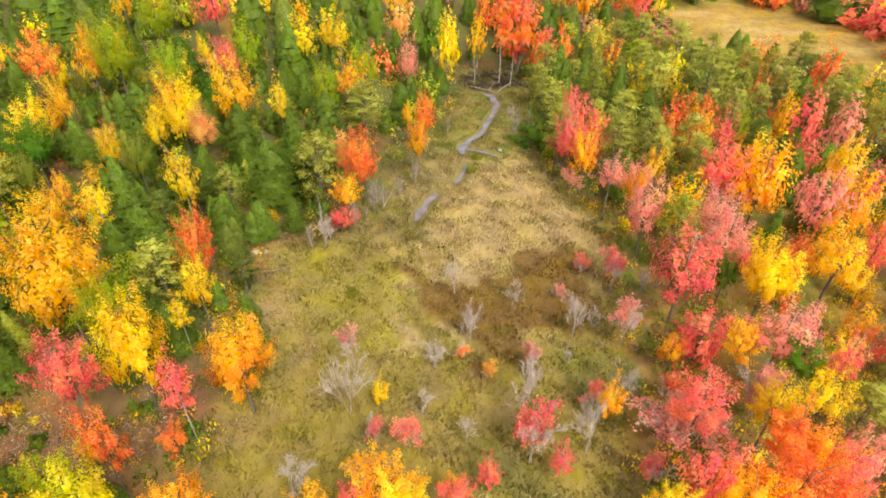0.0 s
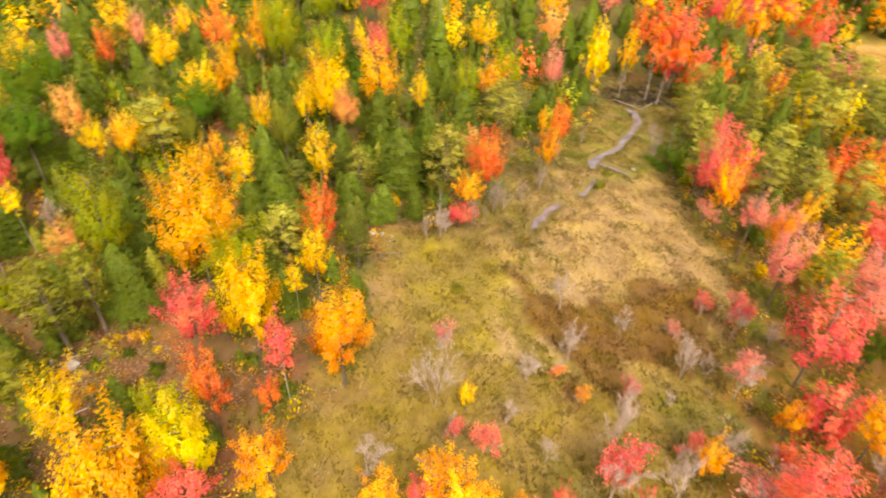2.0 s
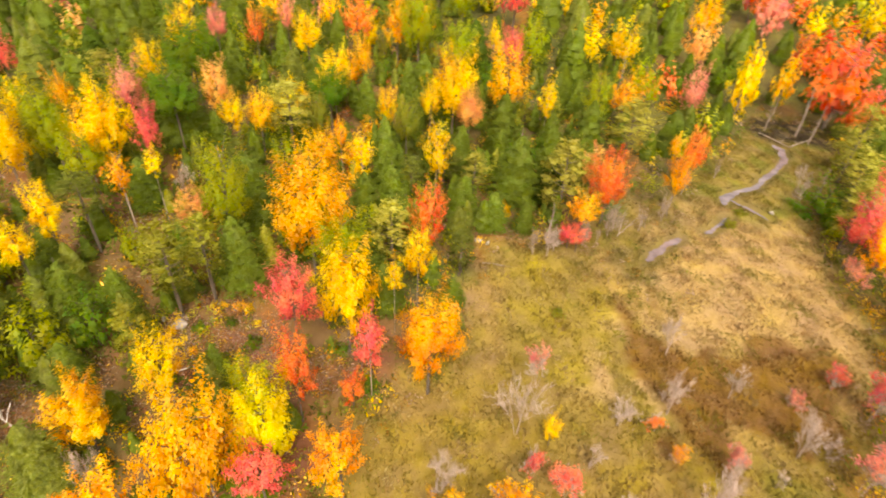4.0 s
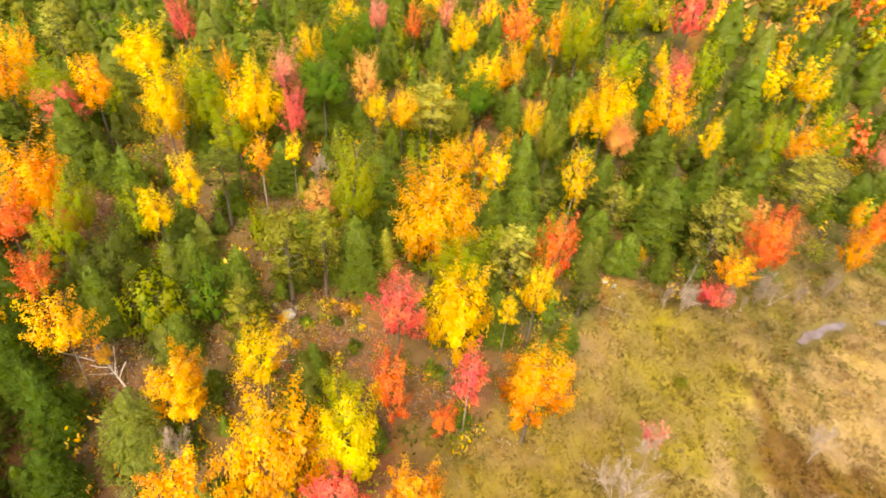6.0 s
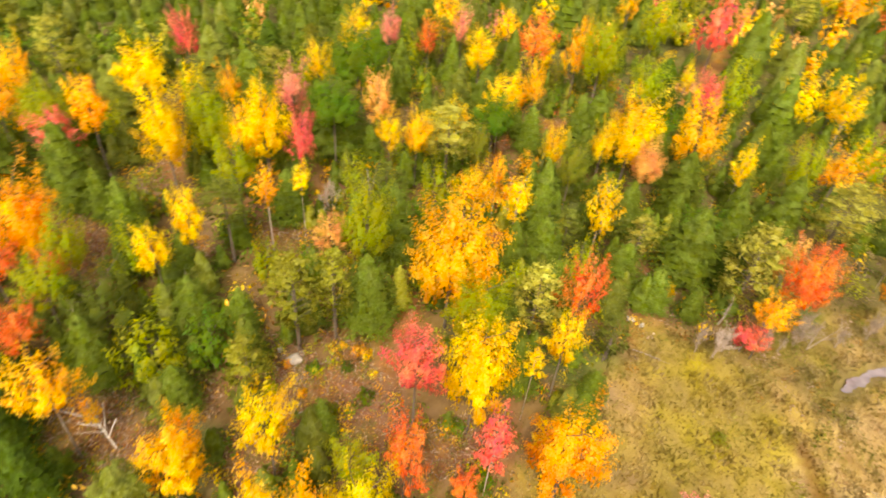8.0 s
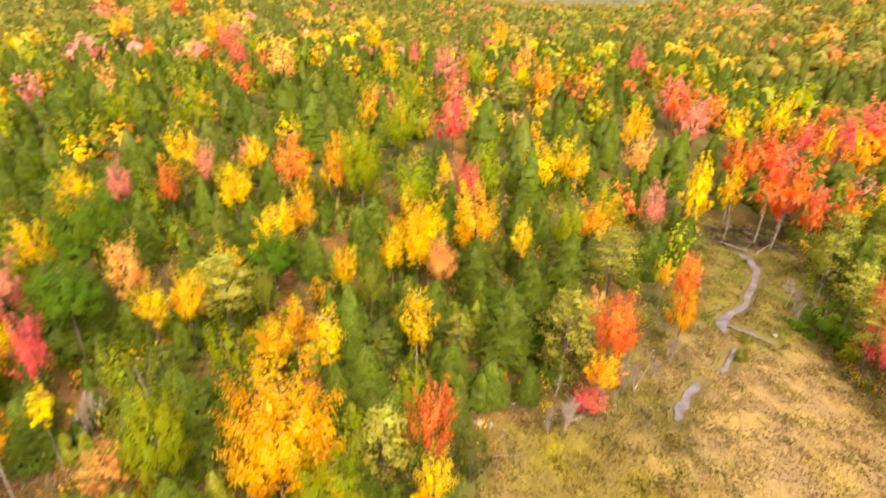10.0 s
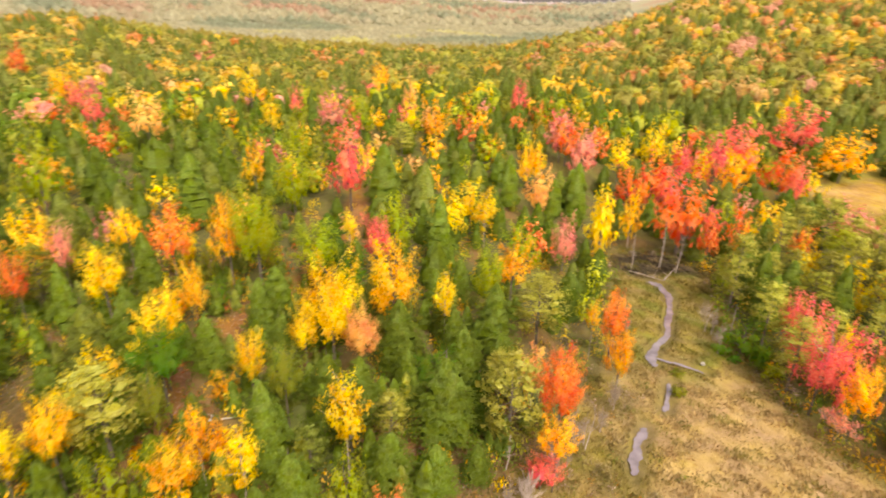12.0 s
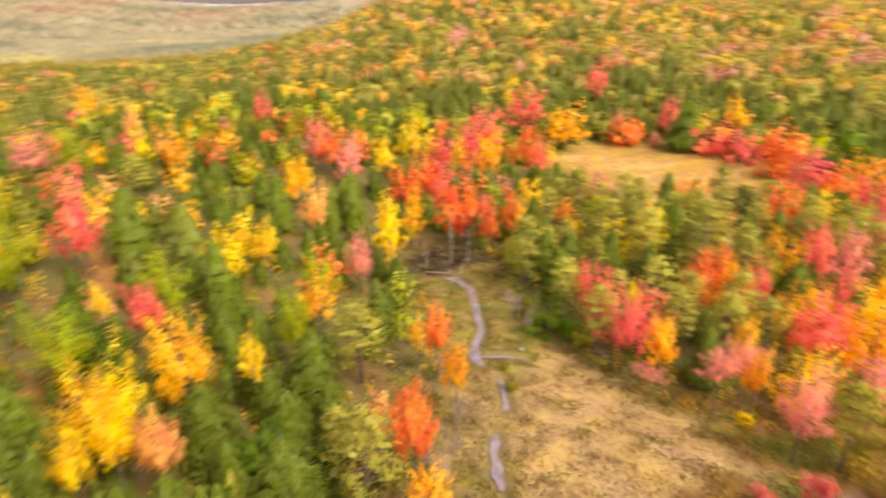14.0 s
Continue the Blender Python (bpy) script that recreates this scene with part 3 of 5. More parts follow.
DISTANT = [[stock("crown", c, LEAVES, "ball"), stock("branching", b, BARK)] for c, b in (leafy(s + 30, 20, 26, 0.084, fill=5) for s in range(6))]
AIRY = [[stock("crown", c, LEAVES, "ball"), stock("branching", b, BARK)] for c, b in (leafy(s + 40, 26, 48, 0.055, 0.03, fill=9) for s in range(6))]
SLIMS = [[stock("crown", c, LEAVES, "ball"), stock("branching", b, PALE_BARK)] for c, b in (leafy(s + 60, 38, 36, 0.060, 0.08, -0.8, True) for s in range(4))]
SPRUCES = [stock("crown", conical(s + 80, 10, 12, 1600, 0.64, 0.70), NEEDLES, "cone") for s in range(8)]
NEAR_SPRUCES = [stock("crown", conical(s + 80, 12, 15, 3000, 0.52, 0.70), NEEDLES, "cone") for s in range(5)]
FAR_SPRUCES = [stock("crown", conical(s + 90, 6, 9, 420, 1.0, 0.82), NEEDLES, "cone") for s in range(4)]
PINES = [[stock("crown", c, NEEDLES, "ball"), stock("branching", b, BARK)] for c, b in (layered(s + 100) for s in range(5))]
BARES = [bare(s + 120, 3 + s % 3) for s in range(6)]
BARE_MESHES = [stock("branching", b, PALE_BARK) for b, _ in BARES]
DIM_BARE_MESHES = [stock("branching", b, TWIG_WOOD) for b, _ in BARES]
SPARSE = [stock("leaves", sparse_leaves(s, t, 0.5), LEAVES) for s, (_, t) in enumerate(BARES)]
BUSHES = [stock("crown", bushy(s + 140), LEAVES, "ball") for s in range(5)]
PICK = random.Random(5)
PLANTED = []


def height(x, y):
    return float(terrain(np.array([x]), np.array([y]))[0])


def far_off(x, y):
    """Metres to the nearest stretch of the flight line."""
    return min(math.hypot(x - a, y - b) for a, b in ((0, 0), (-6, 6), (-13, 12), (-19, 19), (-24, 29)))


def beside(x, y):
    d = float(sided(MARSH, np.array([x]), np.array([y]))[0])
    m = float(sided(MEADOW, np.array([x]), np.array([y]))[0])
    if d > 0:
        return "standing in the open marsh"
    if d > -7:
        return "at the edge of the marsh"
    if m > -8:
        return "beside the far meadow"
    return "among dark conifers" if x < 0 else "in the mixed wood"


def root(name, x, y, label, category, group):
    thing = tagged(new(name), label, category, group)
    thing.location = (x, y, height(x, y))
    thing.rotation_euler = (0, 0, PICK.uniform(0, 6.28))
    thing.empty_display_size = 0.5
    return thing


def piece(mesh, thing, z, scale, tint=None, lean=0.0):
    ob = new(mesh.name.split(".")[0], mesh)
    ob.parent, ob.location, ob.scale = thing, (0, 0, z), scale
    ob.rotation_euler = (lean, 0, 0)
    if tint:
        ob.color = (*TINTS[tint], 1)
    return ob


def maple(x, y, wide, mid, tall, tint, kinds=MAPLES, name="maple_tree", word="maple tree", group="broadleaf trees", pale=False):
    """A broadleaf tree: crown wide and tall, its middle at that height over the ground."""
    size = "big " if wide > 6.5 else "small " if wide < 3.4 else ""
    thing = root(name, x, y, f"{size}{WORDS[tint]} autumn {word} {beside(x, y)}", "tree", group)
    away = far_off(x, y)
    if kinds is MAPLES:
        kinds = AIRY if away > 68 else SPRAYED if x > 8 and tint in ("re", "pk") else GREAT if wide > 6.2 or (away < 56 and wide > 4.6) else MAPLES
    if away > 92:
        kinds = DISTANT
    crown, limbs = PICK.choice(kinds)
    drop = 0.22 * max(0.0, mid - tall / 2) * smooth(60, 85, away)
    mid, tall = mid - drop / 2, tall + drop
    wide = wide * 1.12
    half, foot = wide / 2, mid - tall / 2
    piece(PICK.choice(PALE_BOLES if pale else BOLES), thing, 0, (0.016 * wide, 0.016 * wide, max(0.6, foot + 0.2 * tall)))
    broad, deep, lean = PICK.uniform(0.88, 1.14), PICK.uniform(0.88, 1.14), PICK.uniform(-0.16, 0.16)
    piece(limbs, thing, mid, (half * broad, half * deep, tall / 2), None, lean)
    piece(crown, thing, mid, (half * broad, half * deep, tall / 2), tint, lean)
    PLANTED.append((x, y, half))


def slim_tree(x, y, wide, mid, tall, tint):
    maple(x, y, wide, mid, tall, tint, SLIMS, "slim_tree", "slender tree", "slender trees", True)


def spruce(x, y, wide, tall, tint):
    thing = root("spruce_tree", x, y, f"{'tall ' if tall > 13 else ''}{WORDS[tint]} conical spruce tree {beside(x, y)}".replace("among dark conifers", "in the wood"), "tree", "conifers")
    piece(PICK.choice(BOLES), thing, 0, (0.012 * tall, 0.012 * tall, tall * 0.66))
    piece(PICK.choice(FAR_SPRUCES if far_off(x, y) > 92 else SPRUCES if far_off(x, y) > 58 else NEAR_SPRUCES), thing, 0, (wide / 4.3, wide / 4.3, tall / 10), tint)
    PLANTED.append((x, y, wide / 2))


def pine(x, y, wide, mid, tall, tint):
    thing = root("pine_tree", x, y, f"{WORDS[tint]} feathery white pine {beside(x, y)}", "tree", "conifers")
    needles, limbs = PICK.choice(PINES)
    piece(PICK.choice(BOLES), thing, 0, (0.14, 0.14, max(1.0, mid - tall * 0.3)))
    piece(limbs, thing, mid, (wide / 2, wide / 2, tall / 2))
    piece(needles, thing, mid, (wide / 1.65, wide / 1.65, tall / 1.85), tint)
    PLANTED.append((x, y, wide / 2))


def thin_tree(x, y, wide, mid, tall, tint):
    thing = root("half_bare_tree", x, y, f"half-bare sapling with {WORDS[tint]} leaves {beside(x, y)}", "tree", "marsh saplings")
    k = PICK.randrange(len(BARES))
    piece(BARE_MESHES[k], thing, mid, (wide / 1.6, wide / 1.6, tall / 1.7))
    piece(SPARSE[k], thing, mid, (wide / 1.6, wide / 1.6, tall / 1.7), tint)
    PLANTED.append((x, y, wide / 2))


def bare_tree(x, y, wide, mid, tall, tint, kinds=BARE_MESHES):
    thing = root("bare_tree", x, y, f"leafless silver-grey dead sapling {beside(x, y)}", "tree", "marsh saplings")
    piece(PICK.choice(PALE_BOLES), thing, 0, (0.045, 0.045, tall * 0.35))
    piece(PICK.choice(kinds), thing, mid, (wide / 1.5, wide / 1.5, tall / 1.6))
    PLANTED.append((x, y, wide / 2))


def shrub(x, y, wide, mid, tall, tint):
    thing = root("shrub", x, y, f"low {WORDS[tint]} bushy shrub {beside(x, y)}", "shrub", "shrubs")
    piece(PICK.choice(BUSHES), thing, -0.05, (wide / 2, wide / 2, tall * 0.9), tint)


# ---- the trees that stand out, one by one ----

# broadleaf trees in leaf
maple(-46.0, 121.0, 7.0, 11.7, 11.0, "re")
maple(-26.6, 16.3, 6.3, 11.1, 10.0, "yo")
maple(-25.0, 20.8, 4.7, 9.4, 7.7, "yl")
maple(-28.7, 23.1, 3.3, 8.4, 3.8, "yg")
maple(-23.2, 18.1, 3.9, 7.7, 4.2, "re")
maple(-18.9, 22.0, 4.3, 8.0, 5.3, "or")
maple(-29.6, 10.5, 4.0, 8.8, 4.4, "or")
maple(-45.0, 10.2, 4.2, 9.3, 5.1, "yo")
maple(-38.1, 14.8, 5.1, 6.6, 5.4, "yo")
maple(-51.1, 10.6, 3.1, 8.3, 3.7, "ro")
maple(-34.4, 20.1, 4.3, 9.8, 5.4, "ye")
maple(-80.5, 18.9, 5.4, 9.8, 8.0, "or")
maple(-88.3, 23.1, 4.0, 8.8, 5.2, "yo")
maple(-74.6, 25.7, 4.3, 9.0, 5.5, "or")
maple(-75.7, 21.9, 4.8, 9.3, 5.1, "yg")
maple(-72.0, 21.4, 3.5, 8.5, 4.0, "re")
maple(-60.4, 14.5, 5.1, 9.5, 7.4, "or")
maple(-57.6, 11.2, 4.1, 8.9, 4.6, "ro")
maple(-56.5, 16.4, 3.4, 8.7, 5.9, "yg")
maple(-56.0, 14.8, 1.9, 7.6, 3.1, "ro")
maple(-53.8, 13.4, 3.7, 8.6, 4.2, "yg")
maple(-78.4, 33.4, 5.4, 9.7, 5.7, "ye")
maple(-89.1, 43.5, 3.2, 8.6, 5.6, "re")
maple(-65.8, 29.4, 5.0, 9.9, 8.1, "ye")
maple(-65.4, 34.2, 4.9, 9.6, 8.0, "yg")
maple(-73.4, 41.0, 2.8, 8.2, 4.8, "or")
maple(-62.2, 38.5, 5.6, 9.8, 7.7, "ye")
maple(-63.1, 35.8, 3.7, 8.7, 5.8, "yo")
maple(-68.5, 46.4, 3.5, 8.8, 6.0, "pk")
maple(-59.5, 41.4, 3.2, 8.7, 5.6, "re")
maple(-61.9, 47.6, 5.4, 9.7, 5.7, "gr")
maple(-61.7, 54.5, 3.6, 9.0, 6.1, "pe")
maple(-77.1, 63.5, 5.0, 9.5, 6.2, "ye")
maple(-67.3, 56.2, 8.1, 11.3, 7.9, "gr")
maple(-72.5, 53.6, 3.8, 8.7, 5.0, "ye")
maple(-58.1, 32.6, 4.6, 9.2, 5.0, "yg")
maple(-54.7, 25.6, 3.2, 8.6, 5.6, "ye")
maple(-52.9, 21.5, 3.0, 8.2, 4.2, "ye")
maple(-46.7, 35.3, 3.3, 8.4, 3.8, "pe")
maple(-45.2, 38.6, 5.0, 9.8, 8.1, "yg")
maple(-56.2, 51.3, 3.4, 8.5, 3.9, "ye")
maple(-72.3, 73.7, 2.6, 8.3, 4.7, "ro")
maple(-72.7, 81.8, 2.8, 8.5, 5.0, "pk")
maple(-63.4, 75.6, 5.0, 9.5, 5.3, "ye")
maple(-54.1, 69.8, 4.6, 9.2, 5.8, "ye")
maple(-51.6, 65.3, 5.2, 9.5, 5.5, "gr")
maple(-61.1, 86.2, 5.3, 9.6, 6.5, "ro")
maple(-54.2, 77.5, 3.3, 8.6, 5.7, "yo")
maple(-55.2, 89.6, 4.4, 9.3, 7.3, "or")
maple(-51.4, 90.2, 6.8, 10.6, 9.0, "yg")
maple(-42.6, 88.6, 5.7, 9.8, 6.0, "yg")
maple(-38.3, 78.4, 6.7, 10.6, 9.7, "ye")
maple(-34.2, 75.6, 5.0, 9.5, 5.3, "pe")
maple(-32.0, 84.8, 6.0, 10.3, 9.5, "yo")
maple(-36.0, 95.6, 4.1, 8.9, 5.3, "re")
maple(-26.9, 109.8, 6.0, 9.9, 6.2, "ye")
maple(-23.8, 122.1, 4.6, 8.1, 5.6, "ye")
maple(-19.9, 94.1, 4.5, 8.3, 7.2, "yg")
maple(-16.5, 99.5, 6.1, 9.0, 6.0, "or")
maple(-34.2, 99.5, 5.0, 9.6, 8.1, "yg")
maple(-49.6, 60.4, 2.8, 8.5, 5.0, "ol")
maple(-40.6, 75.3, 3.0, 8.6, 5.3, "ye")
maple(-44.6, 69.5, 3.0, 8.4, 5.3, "ye")
maple(-40.5, 68.0, 4.3, 9.0, 5.5, "ol")
maple(-37.2, 42.2, 7.6, 11.3, 11.6, "yo")
maple(-26.1, 77.9, 5.8, 4.0, 4.6, "gr")
maple(-11.7, 73.2, 4.9, 8.4, 7.6, "ro")
maple(-12.9, 65.5, 3.5, 7.4, 3.8, "or")
maple(-14.1, 65.7, 3.7, 3.0, 3.0, "re")
maple(-49.7, 6.9, 1.6, 7.6, 3.3, "ye")
maple(-46.2, 12.1, 1.8, 3.0, 1.4, "yo")
maple(-26.6, 26.4, 3.6, 8.9, 6.1, "ro")
maple(-31.3, 32.0, 4.5, 9.6, 7.4, "re")
maple(-27.7, 35.4, 5.6, 10.2, 8.9, "ye")
maple(-31.7, 40.3, 5.2, 9.6, 5.5, "yg")
maple(-27.3, 50.6, 4.4, 9.7, 7.4, "ro")
maple(-25.0, 44.6, 3.6, 8.9, 6.1, "ye")
maple(-18.4, 35.3, 5.6, 9.1, 8.7, "or")
maple(-23.6, 30.2, 2.3, 3.4, 3.2, "ro")
maple(35.6, 120.9, 4.1, 7.3, 4.2, "ro")
maple(24.8, 86.0, 2.6, 7.0, 4.5, "ye")
maple(19.1, 80.5, 4.9, 8.5, 7.8, "re")
maple(20.6, 75.5, 3.9, 7.9, 6.4, "or")
maple(23.0, 68.9, 4.4, 8.0, 4.6, "pk")
maple(29.7, 71.6, 3.7, 7.8, 6.1, "yo")
maple(26.3, 68.4, 3.6, 7.5, 4.1, "pk")
maple(43.8, 82.4, 4.1, 7.8, 5.1, "re")
maple(46.4, 83.4, 3.3, 7.3, 5.2, "yg")
maple(25.3, 60.1, 5.3, 8.5, 7.2, "pk")
maple(37.8, 68.6, 6.3, 9.1, 6.2, "re")
maple(41.4, 64.7, 6.7, 9.5, 9.5, "or")
maple(33.3, 58.6, 5.7, 8.7, 5.8, "pk")
maple(25.6, 47.3, 7.2, 9.7, 8.3, "re")
maple(32.0, 52.3, 5.9, 8.8, 5.8, "pk")
maple(33.9, 46.0, 6.4, 9.1, 6.4, "ye")
maple(23.0, 39.8, 2.7, 4.1, 3.8, "or")
maple(21.6, 30.6, 5.2, 8.4, 5.3, "re")
maple(10.2, 28.5, 2.3, 3.0, 2.3, "re")
maple(15.5, 34.0, 2.7, 4.3, 3.8, "or")
maple(-6.0, 35.6, 1.9, 3.3, 2.7, "ye")
maple(-7.4, 24.8, 2.7, 3.0, 2.2, "yg")
maple(3.8, 27.1, 2.1, 3.2, 2.9, "re")
maple(0.7, 26.0, 2.3, 3.0, 1.8, "or")
maple(31.4, 37.4, 6.0, 8.9, 5.9, "pk")
maple(36.3, 35.3, 3.4, 7.4, 4.4, "re")
maple(32.4, 35.4, 3.9, 7.7, 4.2, "gr")
maple(27.7, 30.3, 3.9, 7.7, 4.2, "ye")
maple(32.3, 31.3, 3.7, 7.5, 4.0, "ye")
maple(27.2, 26.6, 4.7, 8.2, 4.9, "ro")
maple(29.0, 25.5, 3.8, 7.6, 4.8, "or")
maple(30.1, 24.2, 3.7, 7.6, 4.7, "re")
maple(28.0, 37.7, 4.1, 7.8, 4.4, "or")
maple(42.2, 48.1, 5.8, 8.8, 5.8, "yo")
maple(50.5, 59.5, 5.4, 8.6, 7.3, "or")
maple(46.1, 59.4, 6.7, 9.3, 6.6, "pk")
maple(57.6, 84.5, 6.0, 9.0, 7.0, "re")
maple(62.1, 82.0, 5.1, 8.4, 7.0, "pk")
maple(55.9, 70.5, 4.6, 8.1, 6.4, "yo")
maple(54.6, 85.8, 3.5, 7.4, 4.5, "or")
maple(50.1, 94.5, 2.4, 6.7, 3.9, "pk")
maple(30.9, 48.5, 3.0, 7.1, 4.0, "gr")
maple(-6.5, 22.6, 2.5, 6.8, 3.5, "re")
maple(-9.4, 21.2, 3.6, 7.5, 3.9, "yo")
maple(-4.3, 23.3, 4.5, 8.1, 4.7, "or")
maple(-2.3, 23.1, 2.5, 6.8, 3.0, "ye")
maple(0.7, 22.8, 2.9, 7.0, 3.3, "re")
maple(20.0, 23.8, 4.5, 8.2, 7.2, "re")
maple(21.8, 22.1, 4.8, 8.2, 4.9, "or")
maple(25.3, 22.2, 5.9, 8.8, 5.8, "ro")
maple(17.0, 22.4, 2.9, 7.0, 3.3, "ye")
maple(-53.3, 111.3, 6.2, 10.2, 8.4, "yg")
maple(-63.2, 119.6, 4.4, 9.3, 7.3, "yo")
maple(-56.4, 119.6, 3.4, 8.5, 4.6, "ye")
maple(-60.1, 136.4, 5.6, 9.8, 6.3, "yg")
maple(-57.9, 95.1, 3.0, 8.5, 5.3, "or")
maple(-61.6, 169.2, 7.0, 10.7, 8.2, "pk")
maple(-53.5, 164.2, 6.8, 10.6, 8.0, "yg")
maple(-34.5, 165.5, 6.9, 10.6, 7.5, "or")
maple(-41.6, 172.2, 5.0, 9.5, 6.2, "ye")
maple(-62.6, 242.5, 6.2, 10.2, 7.4, "or")
maple(-96.0, 199.4, 6.7, 10.7, 10.4, "ye")
maple(-77.0, 186.3, 3.9, 9.0, 6.6, "re")
maple(-75.1, 161.5, 5.4, 9.7, 6.6, "ye")
maple(-98.6, 146.1, 8.4, 11.5, 8.1, "pe")
maple(-136.8, 175.8, 4.4, 9.4, 7.3, "re")
maple(-45.7, 199.8, 5.9, 10.0, 8.0, "pe")
maple(-68.7, 88.9, 3.5, 8.5, 4.0, "yo")
maple(-11.9, 149.7, 5.1, 8.7, 8.0, "yo")
maple(-10.4, 136.5, 5.2, 8.6, 8.1, "pe")
maple(-3.0, 167.8, 7.0, 8.8, 7.6, "pk")
maple(1.3, 157.3, 5.7, 8.3, 8.4, "pk")
maple(-12.5, 205.4, 6.1, 9.1, 8.0, "re")
maple(11.5, 164.1, 6.0, 8.3, 5.8, "ye")
maple(24.6, 184.0, 8.7, 9.7, 10.0, "ye")
maple(16.0, 149.2, 9.3, 10.1, 11.1, "ro")
maple(29.4, 171.0, 6.2, 8.6, 8.5, "re")
maple(32.6, 167.3, 5.2, 8.4, 7.8, "ye")
maple(16.6, 128.1, 12.4, 11.7, 14.6, "ro")
maple(105.6, 122.1, 10.7, 5.5, 10.2, "re")
maple(102.7, 112.9, 10.2, 5.5, 10.2, "ro")
maple(101.2, 104.0, 9.4, 5.5, 9.6, "re")
maple(111.0, 113.0, 9.0, 6.0, 9.4, "or")
maple(-1.6, 165.7, 8.3, 9, 8.4, "ro")
maple(2.5, 161.1, 6.4, 8.5, 7.0, "pk")
maple(-10.0, 150.5, 5.1, 8, 7.0, "yo")
maple(-8.2, 142.3, 5.3, 6, 6.9, "pe")
maple(37.0, 170.7, 8.2, 9, 10.0, "re")
maple(19.6, 148.2, 8.0, 8.5, 9.8, "re")
slim_tree(1.6, 127.2, 4.4, 7.5, 10.6, "ye")
maple(22.1, 130.4, 5.9, 6, 7.5, "re")
maple(10.3, 147.8, 5.7, 8, 8.2, "ro")
maple(46.1, 174.9, 7.6, 8, 9.1, "or")
spruce(-2.2, 146.4, 6.6, 10.0, "dg")
spruce(-6.2, 142.1, 5.4, 9.2, "dg")
spruce(31.9, 147.4, 6.3, 10.0, "gg")
spruce(14.3, 141.1, 5.0, 8.0, "dg")
spruce(19.8, 126.4, 5.1, 8.0, "gg")
spruce(15.9, 136.9, 4.4, 6.8, "dg")
maple(44.4, 178.8, 11.2, 11.0, 11.6, "re")
maple(37.4, 159.7, 6.7, 8.8, 8.7, "or")
maple(69.7, 198.8, 12.4, 11.5, 10.6, "re")
maple(77.0, 185.4, 11.7, 9.7, 11.4, "or")
maple(51.0, 164.2, 8.5, 9.7, 10.6, "ro")
maple(51.9, 158.0, 5.0, 7.9, 7.1, "re")
maple(73.4, 217.8, 4.1, 7.9, 6.4, "ye")
maple(82.6, 232.9, 6.1, 8.4, 6.8, "ye")
maple(107.9, 213.8, 10.0, 10.2, 8.7, "re")
maple(98.7, 182.5, 11.6, 5.4, 8.7, "ro")
maple(96.6, 185.3, 4.9, 7.6, 7.2, "pk")
maple(-7.0, 114.8, 3.9, 7.9, 6.4, "pk")
maple(-14.9, 106.3, 6.2, 9.0, 6.1, "yg")
maple(19.9, 121.9, 3.8, 7.3, 5.2, "ro")
maple(25.8, 123.9, 5.1, 8.3, 7.6, "ro")
maple(46.8, 126.7, 7.8, 9.2, 7.0, "pk")
maple(-3.3, 89.2, 3.7, 8.0, 6.1, "ro")
maple(-3.9, 81.1, 3.3, 7.5, 5.5, "or")
maple(16.3, 94.2, 7.2, 2.5, 5.0, "gr")
maple(21.9, 94.1, 3.1, 7.3, 5.2, "re")
maple(112.8, 160.4, 13.8, 4.8, 9.5, "re")
maple(115.1, 151.2, 13.2, 4.7, 9.3, "re")
maple(111.1, 135.9, 12.0, 5.0, 9.9, "ro")
maple(111.3, 135.6, 10.0, 9.8, 8.6, "ro")
maple(112.9, 180.4, 7.6, 9.2, 9.1, "re")
maple(129.0, 169.2, 6.2, 8.5, 8.6, "yo")
maple(104.6, 175.9, 5.2, 3.2, 4.5, "pk")
maple(41.6, 102.7, 5.6, 8.8, 7.7, "ye")
maple(68.5, 100.6, 6.8, 9.5, 8.9, "ro")
maple(26.0, 66.6, 3.0, 7.5, 5.1, "or")
maple(42.8, 88.2, 3.3, 7.5, 5.5, "ro")
maple(-75.8, 81.0, 5.2, 9.6, 7.2, "yo")
maple(-91.7, 103.3, 6.7, 10.8, 10.5, "yg")
maple(-121.4, 160.4, 6.1, 10.1, 8.7, "re")
maple(-191.4, 224.1, 6.5, 10.8, 10.2, "ro")
maple(-143.7, 182.2, 8.7, 11.7, 10.0, "yo")
maple(-171.1, 171.1, 8.4, 11.5, 8.1, "yo")
maple(-148.9, 157.8, 3.1, 8.7, 5.4, "ro")
maple(-77.3, 70.2, 3.9, 8.8, 4.4, "pk")
maple(-102.5, 98.2, 5.6, 9.8, 5.9, "yg")
maple(-54.8, 54.5, 3.0, 8.4, 5.3, "yo")
maple(-44.2, 53.4, 4.3, 9.0, 4.7, "yo")

# slim broadleaf trees
slim_tree(-54.4, 33.5, 2.6, 8.6, 4.1, "or")
slim_tree(-53.9, 37.2, 2.1, 8.3, 3.5, "ye")
slim_tree(-40.7, 98.1, 2.1, 8.3, 4.1, "ye")
slim_tree(-25.5, 85.3, 3.3, 9.0, 6.5, "ye")
slim_tree(-33.1, 63.6, 3.6, 9.5, 7.2, "ye")
slim_tree(-39.9, 55.9, 3.9, 9.4, 6.1, "ye")
slim_tree(-14.7, 75.2, 3.2, 7.8, 6.4, "pe")
slim_tree(-25.2, 40.1, 2.0, 8.3, 4.0, "ye")
slim_tree(-22.9, 32.2, 3.1, 8.0, 6.2, "re")
slim_tree(24.2, 117.9, 2.5, 7.4, 5.0, "yo")
slim_tree(-21.0, 118.1, 4.4, 8.5, 6.1, "ye")
